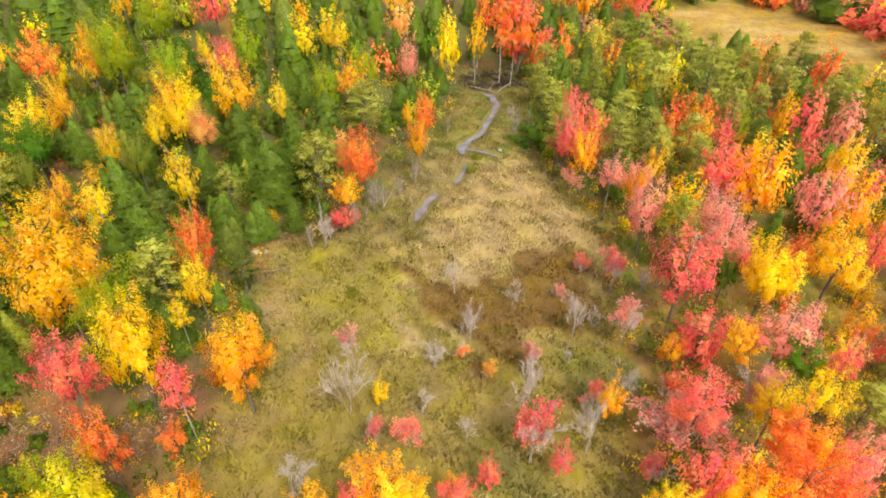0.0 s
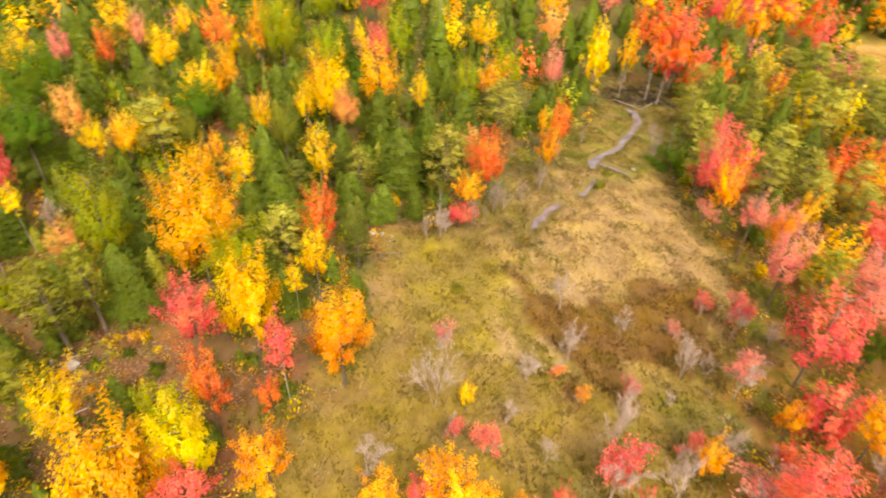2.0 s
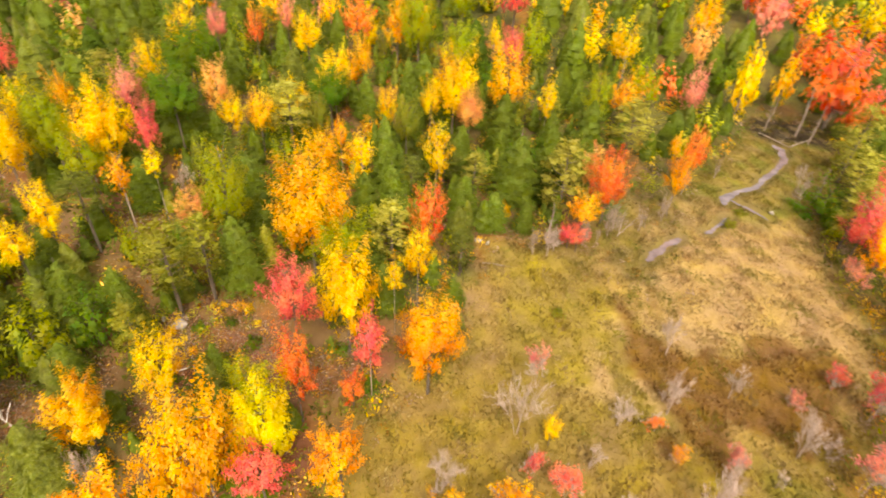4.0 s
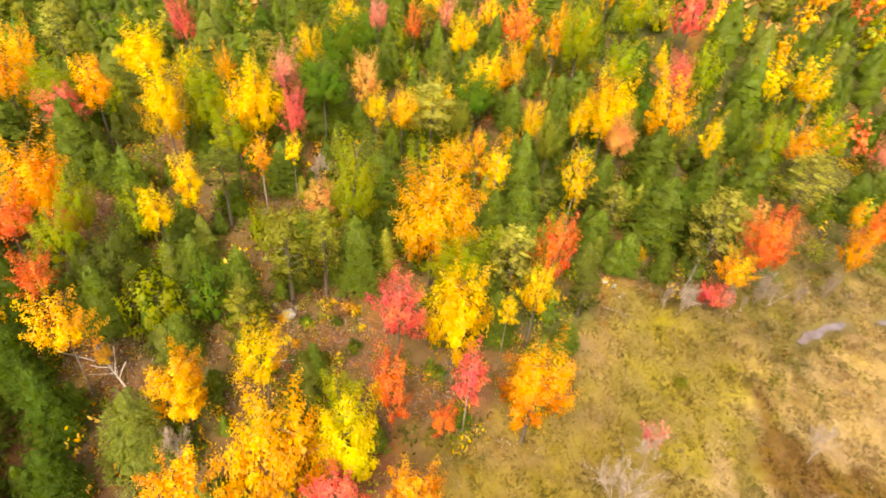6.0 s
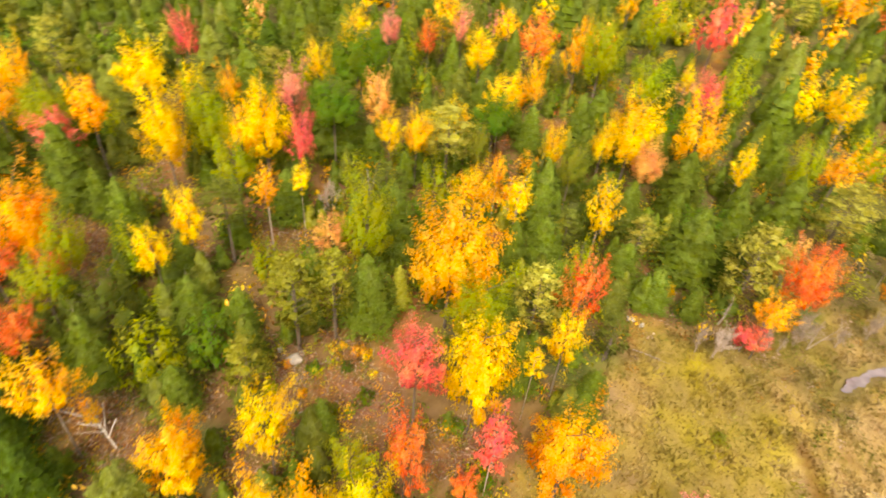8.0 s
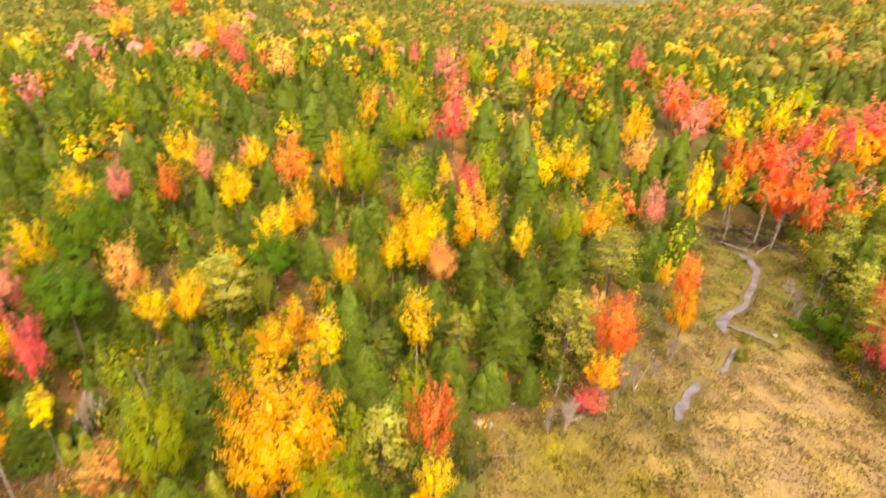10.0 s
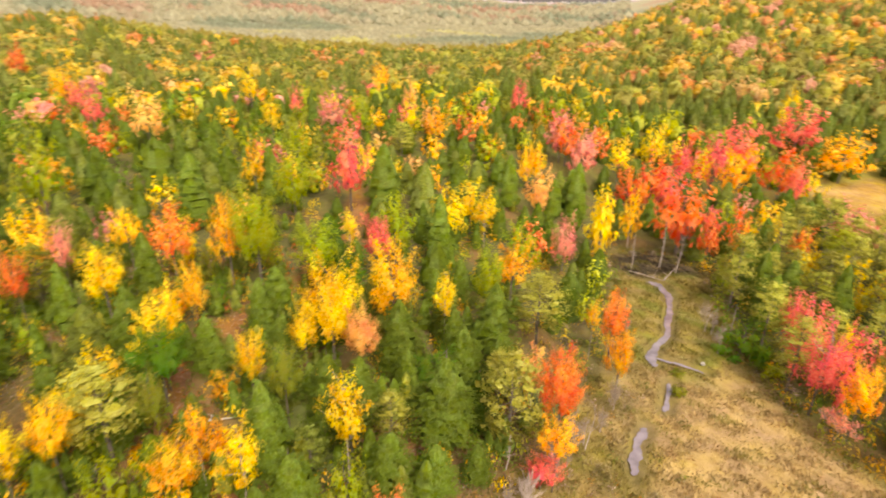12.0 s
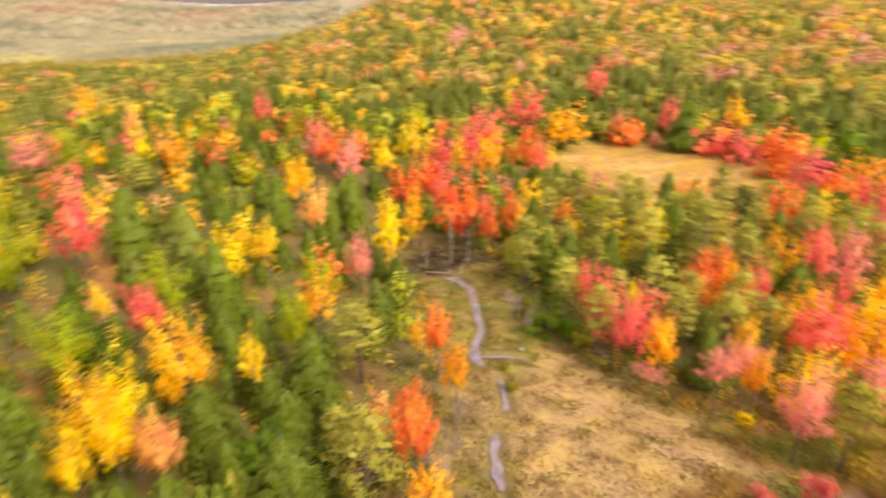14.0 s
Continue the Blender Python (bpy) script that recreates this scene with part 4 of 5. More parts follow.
slim_tree(7.8, 130.6, 4.2, 8.6, 8.4, "yo")
slim_tree(1.0, 123.9, 5.7, 9.3, 10.0, "ye")
slim_tree(-5.9, 89.3, 2.1, 7.2, 4.2, "yo")
slim_tree(-45.0, 58.6, 2.1, 8.5, 4.2, "or")

# spruces
spruce(-38.9, 5.0, 4.8, 7.0, "dp")
spruce(-43.5, 6.9, 4.6, 9.3, "dp")
spruce(-44.6, 17.8, 4.0, 5.8, "dg")
spruce(-70.8, 21.1, 6.5, 10.7, "dg")
spruce(-69.8, 33.6, 3.0, 6.4, "dg")
spruce(-61.5, 22.4, 4.5, 9.5, "dg")
spruce(-55.2, 24.7, 4.4, 7.0, "dg")
spruce(-57.6, 37.7, 5.1, 7.0, "dg")
spruce(-61.2, 52.5, 4.4, 6.1, "dg")
spruce(-76.0, 28.9, 4.1, 5.6, "gg")
spruce(-69.3, 76.2, 4.5, 9.5, "dg")
spruce(-62.7, 82.8, 5.4, 11.4, "dg")
spruce(-40.5, 126.5, 8.1, 13.3, "dg")
spruce(-28.1, 107.2, 6.9, 13.5, "dg")
spruce(-24.2, 98.0, 4.9, 7.8, "dg")
spruce(-47.9, 81.0, 5.0, 9.1, "dg")
spruce(-41.0, 63.2, 5.6, 11.9, "dg")
spruce(-38.1, 53.8, 5.2, 9.1, "dg")
spruce(-33.8, 72.7, 5.9, 8.8, "dg")
spruce(-24.3, 85.2, 5.3, 8.1, "dg")
spruce(-29.0, 75.9, 4.4, 8.1, "dg")
spruce(-50.3, 22.7, 5.2, 7.2, "dg")
spruce(-48.3, 26.0, 3.8, 5.6, "dg")
spruce(-35.4, 25.4, 2.9, 6.1, "dg")
spruce(-41.8, 39.9, 3.0, 6.3, "ol")
spruce(-67.5, 22.4, 3.6, 6.6, "dg")
spruce(-81.5, 16.9, 4.4, 6.8, "dg")
spruce(-89.9, 62.7, 5.5, 10.0, "dg")
spruce(-61.6, 63.1, 4.8, 6.6, "dg")
spruce(-74.3, 70.0, 5.3, 8.5, "dg")
spruce(23.1, 106.6, 5.2, 11.0, "dg")
spruce(31.6, 100.6, 5.8, 11.9, "dg")
spruce(33.0, 67.6, 4.0, 8.5, "dg")
spruce(56.3, 85.4, 6.3, 8.6, "dg")
spruce(60.5, 120.5, 7.0, 12.6, "gg")
spruce(58.4, 78.4, 5.1, 7.0, "dg")
spruce(-60.9, 121.5, 6.0, 12.1, "dg")
spruce(-32.0, 120.7, 7.0, 13.3, "gg")
spruce(-69.3, 108.5, 8.7, 13.5, "dg")
spruce(-83.2, 122.4, 8.0, 11.9, "dg")
spruce(-16.0, 141.8, 6.0, 12.7, "dg")
spruce(-1.5, 142.0, 6.6, 14.1, "dg")
spruce(109.7, 168.9, 13.4, 17.2, "dg")
spruce(48.5, 80.3, 7.6, 10.5, "dg")

# white pines
spruce(-37.8, 10.9, 6.6, 9.6, "gg")
pine(-93.6, 28.8, 4.4, 7.5, 6.8, "pg")
pine(-55.6, 29.6, 4.5, 7.5, 3.7, "gg")
pine(-53.7, 59.0, 7.3, 7.5, 6.4, "pg")
pine(-17.3, 70.5, 6.9, 7.5, 9.4, "pg")
pine(-13.1, 90.5, 7.1, 7.5, 7.1, "pg")
pine(-43.5, 28.8, 5.0, 7.9, 7.2, "ol")
pine(-42.7, 32.4, 3.8, 7.5, 6.6, "ol")
spruce(-52.9, 9.1, 4.6, 9.6, "dp")
spruce(-48.1, 6.8, 4.8, 10, "dp")
spruce(-50.1, 14.1, 4.2, 8.8, "dg")
spruce(-44.8, 24.9, 3.2, 6, "dg")
pine(18.9, 106.2, 6.2, 7.7, 10.5, "pg")
pine(31.3, 120.3, 5.1, 7.5, 8.1, "pg")
pine(38.4, 114.2, 5.9, 7.5, 6.5, "yg")
pine(38.3, 100.2, 6.7, 7.5, 9.9, "pg")
pine(44.6, 94.4, 9.9, 8.4, 12.0, "pg")
pine(28.6, 86.5, 5.2, 7.5, 8.2, "pg")
pine(47.9, 119.0, 6.6, 7.5, 10.1, "pg")
pine(60.7, 98.5, 4.9, 7.5, 6.0, "pg")
pine(62.0, 107.6, 4.2, 7.5, 7.2, "pg")
pine(-41.1, 151.8, 5.1, 7.5, 6.4, "pg")
pine(42.3, 126.1, 6.4, 7.5, 9.9, "pg")
pine(18.7, 93.8, 4.7, 7.5, 6.5, "pg")
pine(26.3, 79.6, 5.2, 7.5, 6.8, "pg")
pine(38.2, 110.1, 5.6, 7.5, 7.6, "pg")

# half-bare red trees of the marsh
maple(-52.1, 16.3, 6.0, 5.6, 6.4, "gg")
thin_tree(20.5, 53.4, 3.5, 3.7, 5.7, "re")
thin_tree(19.4, 44.3, 4.6, 3.6, 5.6, "pk")
thin_tree(22.6, 31.6, 7.1, 3.3, 5.0, "pk")
thin_tree(28.7, 34.0, 4.8, 4.5, 7.3, "pk")
thin_tree(2.2, 41.5, 2.3, 2.0, 2.3, "ro")
thin_tree(4.7, 39.2, 2.5, 1.7, 1.8, "or")
thin_tree(9.2, 40.3, 2.2, 2.6, 3.6, "pk")
thin_tree(7.8, 29.7, 4.7, 4.4, 7.1, "re")
thin_tree(14.6, 35.8, 2.4, 2.3, 2.9, "re")
thin_tree(-9.3, 41.0, 3.5, 3.6, 5.6, "pk")
thin_tree(-3.2, 31.2, 4.1, 2.4, 3.2, "re")
thin_tree(-6.1, 31.6, 2.5, 2.8, 3.8, "re")
thin_tree(-7.0, 27.2, 3.8, 2.7, 3.8, "or")
thin_tree(19.5, 75.6, 3.8, 2.7, 3.8, "pk")

# bare grey trees
bare_tree(-35.8, 12.6, 3.1, 3.3, 5.9, "gy")
bare_tree(-55.0, 41.2, 3.3, 2.8, 5.0, "gy")
bare_tree(-15.8, 62.5, 3.0, 2.8, 4.8, "gy")
bare_tree(1.4, 52.8, 2.7, 3.0, 5.3, "gy")
bare_tree(3.0, 44.7, 2.7, 3.0, 5.3, "gy")
bare_tree(-1.0, 41.0, 3.2, 2.2, 3.8, "gy")
bare_tree(7.8, 35.0, 4.3, 4.7, 8.7, "gy")
bare_tree(13.1, 30.9, 3.8, 4.1, 7.6, "gy")
bare_tree(14.6, 46.0, 3.3, 3.2, 5.7, "gy")
bare_tree(8.1, 49.9, 2.5, 2.6, 4.6, "gy")
bare_tree(-8.9, 35.4, 4.8, 4.4, 8.1, "gy")
bare_tree(-12.7, 26.6, 4.3, 2.5, 4.3, "gy")
bare_tree(17.1, 129.1, 3.9, 3.8, 7.0, "gy")
bare_tree(12.8, 98.8, 2.5, 2.9, 5.1, "gy")

# shrubs
shrub(-46.1, 5.7, 1.3, 0.3, 0.7, "ye")
shrub(-32.2, 19.6, 2.9, 1.2, 2.9, "gr")
shrub(-52.0, 61.1, 4.6, 1.0, 2.3, "yo")
shrub(-46.6, 17.8, 3.0, 1.5, 3.6, "gr")
shrub(-29.3, 67.0, 2.8, 1.2, 2.8, "yg")
shrub(-26.1, 67.0, 2.8, 1.1, 2.8, "gr")
shrub(-24.3, 67.7, 2.7, 1.3, 3.3, "yo")
shrub(-41.7, 32.4, 1.4, 0.3, 0.7, "ye")
shrub(-39.5, 33.6, 1.7, 0.4, 0.9, "ye")
shrub(-37.6, 32.8, 1.4, 0.3, 0.7, "ye")
shrub(-43.0, 27.0, 1.4, 0.4, 1.0, "or")
shrub(-28.5, 35.0, 2.6, 0.6, 1.3, "gr")
shrub(-23.6, 33.0, 3.0, 0.6, 1.5, "gr")
shrub(-21.6, 74.1, 5.6, 1.2, 2.8, "gr")
shrub(-11.0, 52.8, 2.6, 0.6, 0.9, "ol")
shrub(17.5, 90.8, 3.8, 1.9, 4.6, "gr")
shrub(27.6, 45.3, 3.7, 0.8, 1.9, "gr")
shrub(-13.0, 69.1, 3.5, 0.9, 2.3, "pk")
shrub(18.2, 88.2, 3.8, 1.1, 2.7, "yg")
shrub(18.3, 89.9, 1.5, 0.8, 1.9, "yo")
shrub(4.6, 83.4, 2.6, 0.8, 1.4, "ol")
shrub(5.7, 87.7, 2.6, 0.7, 1.2, "ol")
shrub(25.8, 66.7, 3.1, 0.9, 2.1, "ye")
shrub(-41.2, 28.6, 2.0, 0.7, 1.5, "gr")
shrub(-37.0, 27.4, 2.2, 0.7, 1.5, "ol")
shrub(-38.9, 23.0, 1.8, 0.6, 1.3, "gr")
shrub(-36.2, 30.6, 2.4, 0.8, 1.7, "gr")
shrub(-41.8, 24.4, 2.0, 0.7, 1.5, "yg")
shrub(-39.6, 31.2, 1.8, 0.6, 1.3, "dg")
shrub(-39.8, 26.4, 1.3, 0.5, 1.0, "yo")
shrub(-44.0, 34.6, 2.0, 0.7, 1.5, "yg")


# ---- the rest of the near wood ----
def scatter(rng, count, x0, x1, y0, y1, gap, own=0.9):
    """Places in the wood, off the marsh, the meadow and the trees already planted."""
    x, y = rng.uniform(x0, x1, count), rng.uniform(y0, y1, count)
    ok = (sided(MARSH, x, y) < -1.2) & (sided(MEADOW, x, y) < -1)
    planted = np.array(PLANTED)
    kept = []
    for px, py in zip(x[ok], y[ok]):
        if ((planted[:, 0] - px) ** 2 + (planted[:, 1] - py) ** 2 < (planted[:, 2] * own + gap * 0.5) ** 2).any():
            continue
        if any((px - q[0]) ** 2 + (py - q[1]) ** 2 < gap * gap for q in kept):
            continue
        kept.append((px, py))
    return kept


def open_floor(x, y):
    """Bare, litter-strewn lanes in the wood."""
    return bool((x < -30 and wave(np.array(x), np.array(y), 8, 3) > 0.62) or cleared(np.array(x), np.array(y)) > 0.4)


rng = np.random.default_rng(11)
for x, y in scatter(rng, 7000, -86, -17, -4, 96, 4.1, 0.62):
    if open_floor(x, y) or (x > -35 and y < 30):
        continue
    roll = rng.random()
    d = -float(sided(MARSH, np.array([x]), np.array([y]))[0])
    tall = rng.uniform(6.5, 11.5) * (0.6 if d < 6 else 1.0)
    if -46 < x < 2 and 62 < y:
        roll *= 0.62
    elif -66 < x < -36 and 22 < y < 70:
        roll = 0.22 + 0.78 * roll
    if float(from_line(LANE, np.array([x]), np.array([y]))[0]) < 9 and roll > 0.3:
        maple(x, y, tall * 0.42, tall * 0.33, tall * 0.5, str(rng.choice(["yo", "or", "ye", "yg", "gr"])), AIRY)
    elif roll < 0.44:
        spruce(x, y, tall * rng.uniform(0.64, 0.86), tall, "dp" if rng.random() < (0.75 if x < -40 and y < 16 else 0.15) else "dg" if rng.random() < 0.8 else "gg")
    elif roll < 0.58:
        pine(x, y, tall * 0.5, tall * 0.62, tall * 0.66, "gg" if rng.random() < 0.45 else "pg" if rng.random() < 0.5 else "ol")
    else:
        wide = tall * rng.uniform(0.36, 0.5)
        tall *= 0.74
        maple(x, y, wide, tall * 0.52, tall * 0.84, str(rng.choice(["yg", "yg", "gr", "gr", "ye", "yo", "ol", "ol", "yg", "gr", "yg"])), AIRY)
for x, y in scatter(rng, 1500, 16, 76, 16, 128, 3.9, 0.7):
    if y < 62 and float(sided(MARSH, np.array([x]), np.array([y]))[0]) > -6:
        tall = rng.uniform(2.4, 4.6)
        if rng.random() < 0.55:
            bare_tree(x, y, tall * 0.75, tall * 0.5, tall, "gy")
        else:
            thin_tree(x, y, tall * 0.7, tall * 0.5, tall, str(rng.choice(["pk", "ro", "re"])))
        continue
    roll = rng.random() if y < 82 else rng.random() * 0.75
    if y < 58:
        roll = 0.36 + 0.64 * roll
    tall = rng.uniform(6.5, 11) if y < 82 else rng.uniform(8, 12.5)
    if roll < (0.35 if y < 82 else 0.2):
        spruce(x, y, tall * rng.uniform(0.5, 0.65), tall, "dg")
    elif roll < 0.55:
        pine(x, y, tall * 0.5, tall * 0.62, tall * 0.66, "pg" if rng.random() < 0.6 else "gg" if rng.random() < 0.5 else "ol")
    else:
        wide = tall * rng.uniform(0.4, 0.55)
        maple(x, y, wide, tall * 0.54, tall * 0.8, str(rng.choice(["re", "ro", "re", "or", "pk", "yo"])) if y < 95 else str(rng.choice(["yg", "ye", "ro", "gr"])), AIRY)


for x, y in ((-2, 36), (3, 33), (12, 42), (13, 51), (16, 47), (14, 36), (17, 57)):
    tall = rng.uniform(2.2, 4.2)
    x, y = x + rng.uniform(-1, 1), y + rng.uniform(-1, 1)
    if rng.random() < 0.45:
        thin_tree(x, y, tall * 0.7, tall * 0.5, tall, str(rng.choice(["pk", "ro", "re"])))
    else:
        bare_tree(x, y, tall * 0.75, tall * 0.5, tall, "gy")


for x, y in ((-15, 64.5), (-12.5, 67), (-11, 69.5), (-13.5, 69), (-9.5, 71), (-8, 73), (-10, 74), (-6.5, 75.5), (-5, 79.5), (-18, 62.5), (-2.5, 88), (0.5, 97), (14.5, 99), (13.5, 94)):
    tall = rng.uniform(2.2, 4.8)
    bare_tree(x + rng.uniform(-0.8, 0.8), y + rng.uniform(-0.8, 0.8), tall * 0.48, tall * 0.5, tall, "gy", DIM_BARE_MESHES)


# ---- the woods farther off, too many to count ----
def woods(name, label, places, sizes, tints, conifer, broad, cone, chosen, lift=0.0):
    """Joined trees: each a small crown of sprays at its place, of its own colour."""
    r = np.random.default_rng(chosen)
    parts, colours, soft = [], [], []
    for kind, protos in ((False, broad), (True, cone)):
        for j, proto in enumerate(protos):
            pick = np.nonzero((conifer == kind) & (np.arange(len(places)) % len(protos) == j))[0]
            if not len(pick):
                continue
            proto, normal = rounded(proto, "cone" if kind else "ball", 0.3)
            normal = unit(normal + np.array((0, 0, lift)))
            turn = r.uniform(0, 6.28, len(pick))
            c, s = np.cos(turn)[:, None, None], np.sin(turn)[:, None, None]
            w, h = sizes[pick, 0][:, None, None], sizes[pick, 1][:, None, None]

            def turned(v, wide, tall):
                px, py, pz = v[..., 0][None], v[..., 1][None], v[..., 2][None]
                return np.stack([(px * c - py * s) * wide, (px * s + py * c) * wide, pz * tall], -1)
            parts.append((turned(proto, w, h) + places[pick][:, None, None, :]).reshape(-1, 4, 3))
            soft.append(turned(normal, np.ones_like(w), np.ones_like(h)).reshape(-1, 4, 3))
            colours.append(np.repeat(tints[pick], len(proto), axis=0))
    mesh = quads(name, np.concatenate(parts), np.concatenate(colours), np.concatenate(soft))
    mesh.materials.append(WOODS)
    tagged(new(name, mesh), label, "woods", kind="stuff")


def low_broad(seed, heads, leaves, size):
    """A plain crown over the ground: half width 0.5, height 1."""
    crown = leafy(seed, heads, leaves, size, low=-0.4, fill=2)[0]
    return crown * np.array((0.5, 0.5, 0.36)) + np.array((0, 0, 0.62))


def domed(seed, rings, sides, sprays, size):
    """A soft, lumpy crown for far trees: half width 0.5, height 1, with some sprays standing out of it."""
    r = np.random.default_rng(seed)
    turn = np.linspace(0, 2 * math.pi, sides, endpoint=False) + r.uniform(0, 1)
    skin = []
    for i in range(rings + 1):
        k = i / rings * math.pi * 0.5
        wide = (0.5 * math.cos(k) + 0.01) * (1 + r.normal(0, 0.13, sides))
        skin.append(np.stack([wide * np.cos(turn), wide * np.sin(turn), 0.34 + 0.62 * math.sin(k) + r.normal(0, 0.035, sides)], 1))
    skin = np.array([np.stack([skin[0][:, 0] * 0.7, skin[0][:, 1] * 0.7, np.full(sides, 0.16)], 1)] + skin)
    nxt = np.roll(skin, -1, axis=1)
    faces = np.stack([skin[:-1], nxt[:-1], nxt[1:], skin[1:]], 2).reshape(-1, 4, 3)
    if sprays:
        faces = (faces - np.array((0, 0, 0.5))) * np.array((0.62, 0.62, 0.7)) + np.array((0, 0, 0.44))
        way = unit(r.normal(size=(sprays, 3)) * np.array((1, 1, 0.8)) + np.array((0, 0, 0.4)))
        spot = way * np.array((0.5, 0.5, 0.62)) * r.uniform(0.62, 1.12, (sprays, 1)) + np.array((0, 0, 0.34))
        faces = np.concatenate([faces, cards(r, spot, unit(way + np.array((0, 0, 0.5)) + 0.5 * r.normal(size=way.shape)), size * r.uniform(0.7, 1.2, sprays), 0.7)])
    return faces


def low_cone(seed, tiers, sides, sprays, size):
    return conical(seed, tiers, sides, sprays, size, 0.76) * np.array((0.225, 0.225, 0.1))


def mixture(rng, x, y):
    """Colours of the far woods: green and gold in the west, red and gold by the meadow and on the hill."""
    a = np.degrees(np.arctan2(x + 22, y - 25))
    r = np.hypot(x + 22, y - 25)
    kinds = ["dg", "gg", "ol", "yg", "gr", "ye", "yo", "or", "ro", "re", "pk", "pe"]
    west = np.array([0.58, 0.16, 0.08, 0.06, 0.04, 0.02, 0.025, 0.015, 0.01, 0.005, 0.01, 0.01])
    hill = np.array([0.20, 0.07, 0.22, 0.13, 0.01, 0.035, 0.075, 0.085, 0.06, 0.02, 0.04, 0.065])
    mid = np.array([0.54, 0.12, 0.06, 0.06, 0.03, 0.025, 0.03, 0.03, 0.03, 0.012, 0.01, 0.005])
    k = smooth(-12, 6, a)[:, None]
    far = smooth(180, 300, r)[:, None]
    crest = np.array([0.50, 0.12, 0.15, 0.12, 0.03, 0.02, 0.03, 0.02, 0.015, 0.005, 0.00, 0.01])
    east = smooth(0, 11, a)[:, None]
    odds = (west * (1 - k) + mid * k) * (1 - far) + (crest * (1 - east) + hill * east) * far
    dark = smooth(0.25, 0.6, wave(x, y, 30, 4))[:, None]
    odds = odds * (1 - dark * 0.75) + np.array([0.7, 0.1, 0.1, 0.05, 0.05, 0, 0, 0, 0, 0, 0, 0]) * dark * 0.75
    band = (smooth(170, 190, r + 14 * wave(x, y, 40, 3)) * smooth(280, 240, r + 14 * wave(x, y, 40, 3)) * smooth(-6, 4, a))[:, None] * 0.85
    odds = odds * (1 - band) + np.array([0.7, 0.1, 0.12, 0.05, 0.03, 0, 0, 0, 0, 0, 0, 0]) * band
    warm = smooth(16, 6, from_line(LANE, x, y))[:, None] * 0.8
    odds = odds * (1 - warm) + np.array([0.16, 0.05, 0.14, 0.2, 0.1, 0.09, 0.1, 0.09, 0.02, 0.01, 0.02, 0.02]) * warm
    stand = (smooth(-46, -34, x) * smooth(10, 0, x) * smooth(70, 82, y) * smooth(160, 140, y))[:, None] * 0.75
    odds = odds * (1 - stand) + np.array([0.8, 0.06, 0.06, 0.03, 0.05, 0, 0, 0, 0, 0, 0, 0]) * stand
    block = np.floor((x + 5 * wave(x, y, 9, 2)) / 15) * 12.9898 + np.floor((y + 5 * wave(x, y, 9, 5)) / 15) * 78.233
    shared = (np.sin(block) * 43758.5453) % 1.0
    chance = np.where((rng.random(len(x)) < 0.6) & (r > 195), shared, rng.random(len(x)))
    pick = (chance[:, None] > np.cumsum(odds, 1) / odds.sum(1, keepdims=True)).sum(1).clip(0, 11)
    tint = np.array([TINTS[q] for q in kinds])[pick] * rng.uniform(0.8, 1.2, (len(x), 1)) * np.where(pick == 0, 0.78, 1.0)[:, None]
    return tint, pick < 2


def ring(rng, r0, r1, gap, a0, a1):
    """Evenly uneven places in a ring round the walk, in the wood."""
    step = gap
    gx, gy = np.meshgrid(np.arange(-r1 - 22, r1, step), np.arange(-r1 * 0.3, r1 + 25, step))
    x = gx.ravel() + rng.uniform(-0.45, 0.45, gx.size) * step
    y = gy.ravel() + rng.uniform(-0.45, 0.45, gx.size) * step
    r, a = np.hypot(x + 22, y - 25), np.degrees(np.arctan2(x + 22, y - 25))
    ok = (r > r0) & (r <= r1) & (a > a0) & (a < a1) & (sided(MARSH, x, y) < -2) & (sided(MEADOW, x, y) < -3)
    ok &= cleared(x, y) < 0.4
    ok &= (r < 450) | (a < -33) | (a > 9 + 0.01 * (r - 400)) if r1 < 800 else (a < 9 + 0.01 * (r - 400))
    planted = np.array(PLANTED)
    for i in np.nonzero(ok & (r < 190))[0]:
        if ((planted[:, 0] - x[i]) ** 2 + (planted[:, 1] - y[i]) ** 2 < (planted[:, 2] + gap * 0.33) ** 2).any():
            ok[i] = False
    return x[ok], y[ok]


def plant_ring(name, label, seed, r0, r1, gap, a0, a1, broad, cone, grow=1.0, hazed=False):
    rng = np.random.default_rng(seed)
    x, y = ring(rng, r0, r1, gap, a0, a1)
    tint, conifer = mixture(rng, x, y)
    if hazed:
        # leaf colour taken from the far ground, with the haze painted into it
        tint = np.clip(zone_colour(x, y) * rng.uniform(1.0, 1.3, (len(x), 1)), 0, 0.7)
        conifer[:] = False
    else:
        # thin: share of tan distance haze painted into crowns beyond 180 m, less on conifers
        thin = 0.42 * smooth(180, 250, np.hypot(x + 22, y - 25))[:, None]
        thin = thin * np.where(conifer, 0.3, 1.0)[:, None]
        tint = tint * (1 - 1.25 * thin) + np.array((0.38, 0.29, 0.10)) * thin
    tall = rng.uniform(6.2, 10.2, len(x)) * grow * np.where(conifer, 0.9, 1.0)
    wide = tall * np.where(conifer, rng.uniform(0.64, 0.86, len(x)), rng.uniform(0.52, 0.68, len(x)) * (1.25 if r1 < 200 else 1.7 if r1 < 800 else 2.0))
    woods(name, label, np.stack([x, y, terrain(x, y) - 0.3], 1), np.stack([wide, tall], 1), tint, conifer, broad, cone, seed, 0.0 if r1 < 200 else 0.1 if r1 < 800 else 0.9)


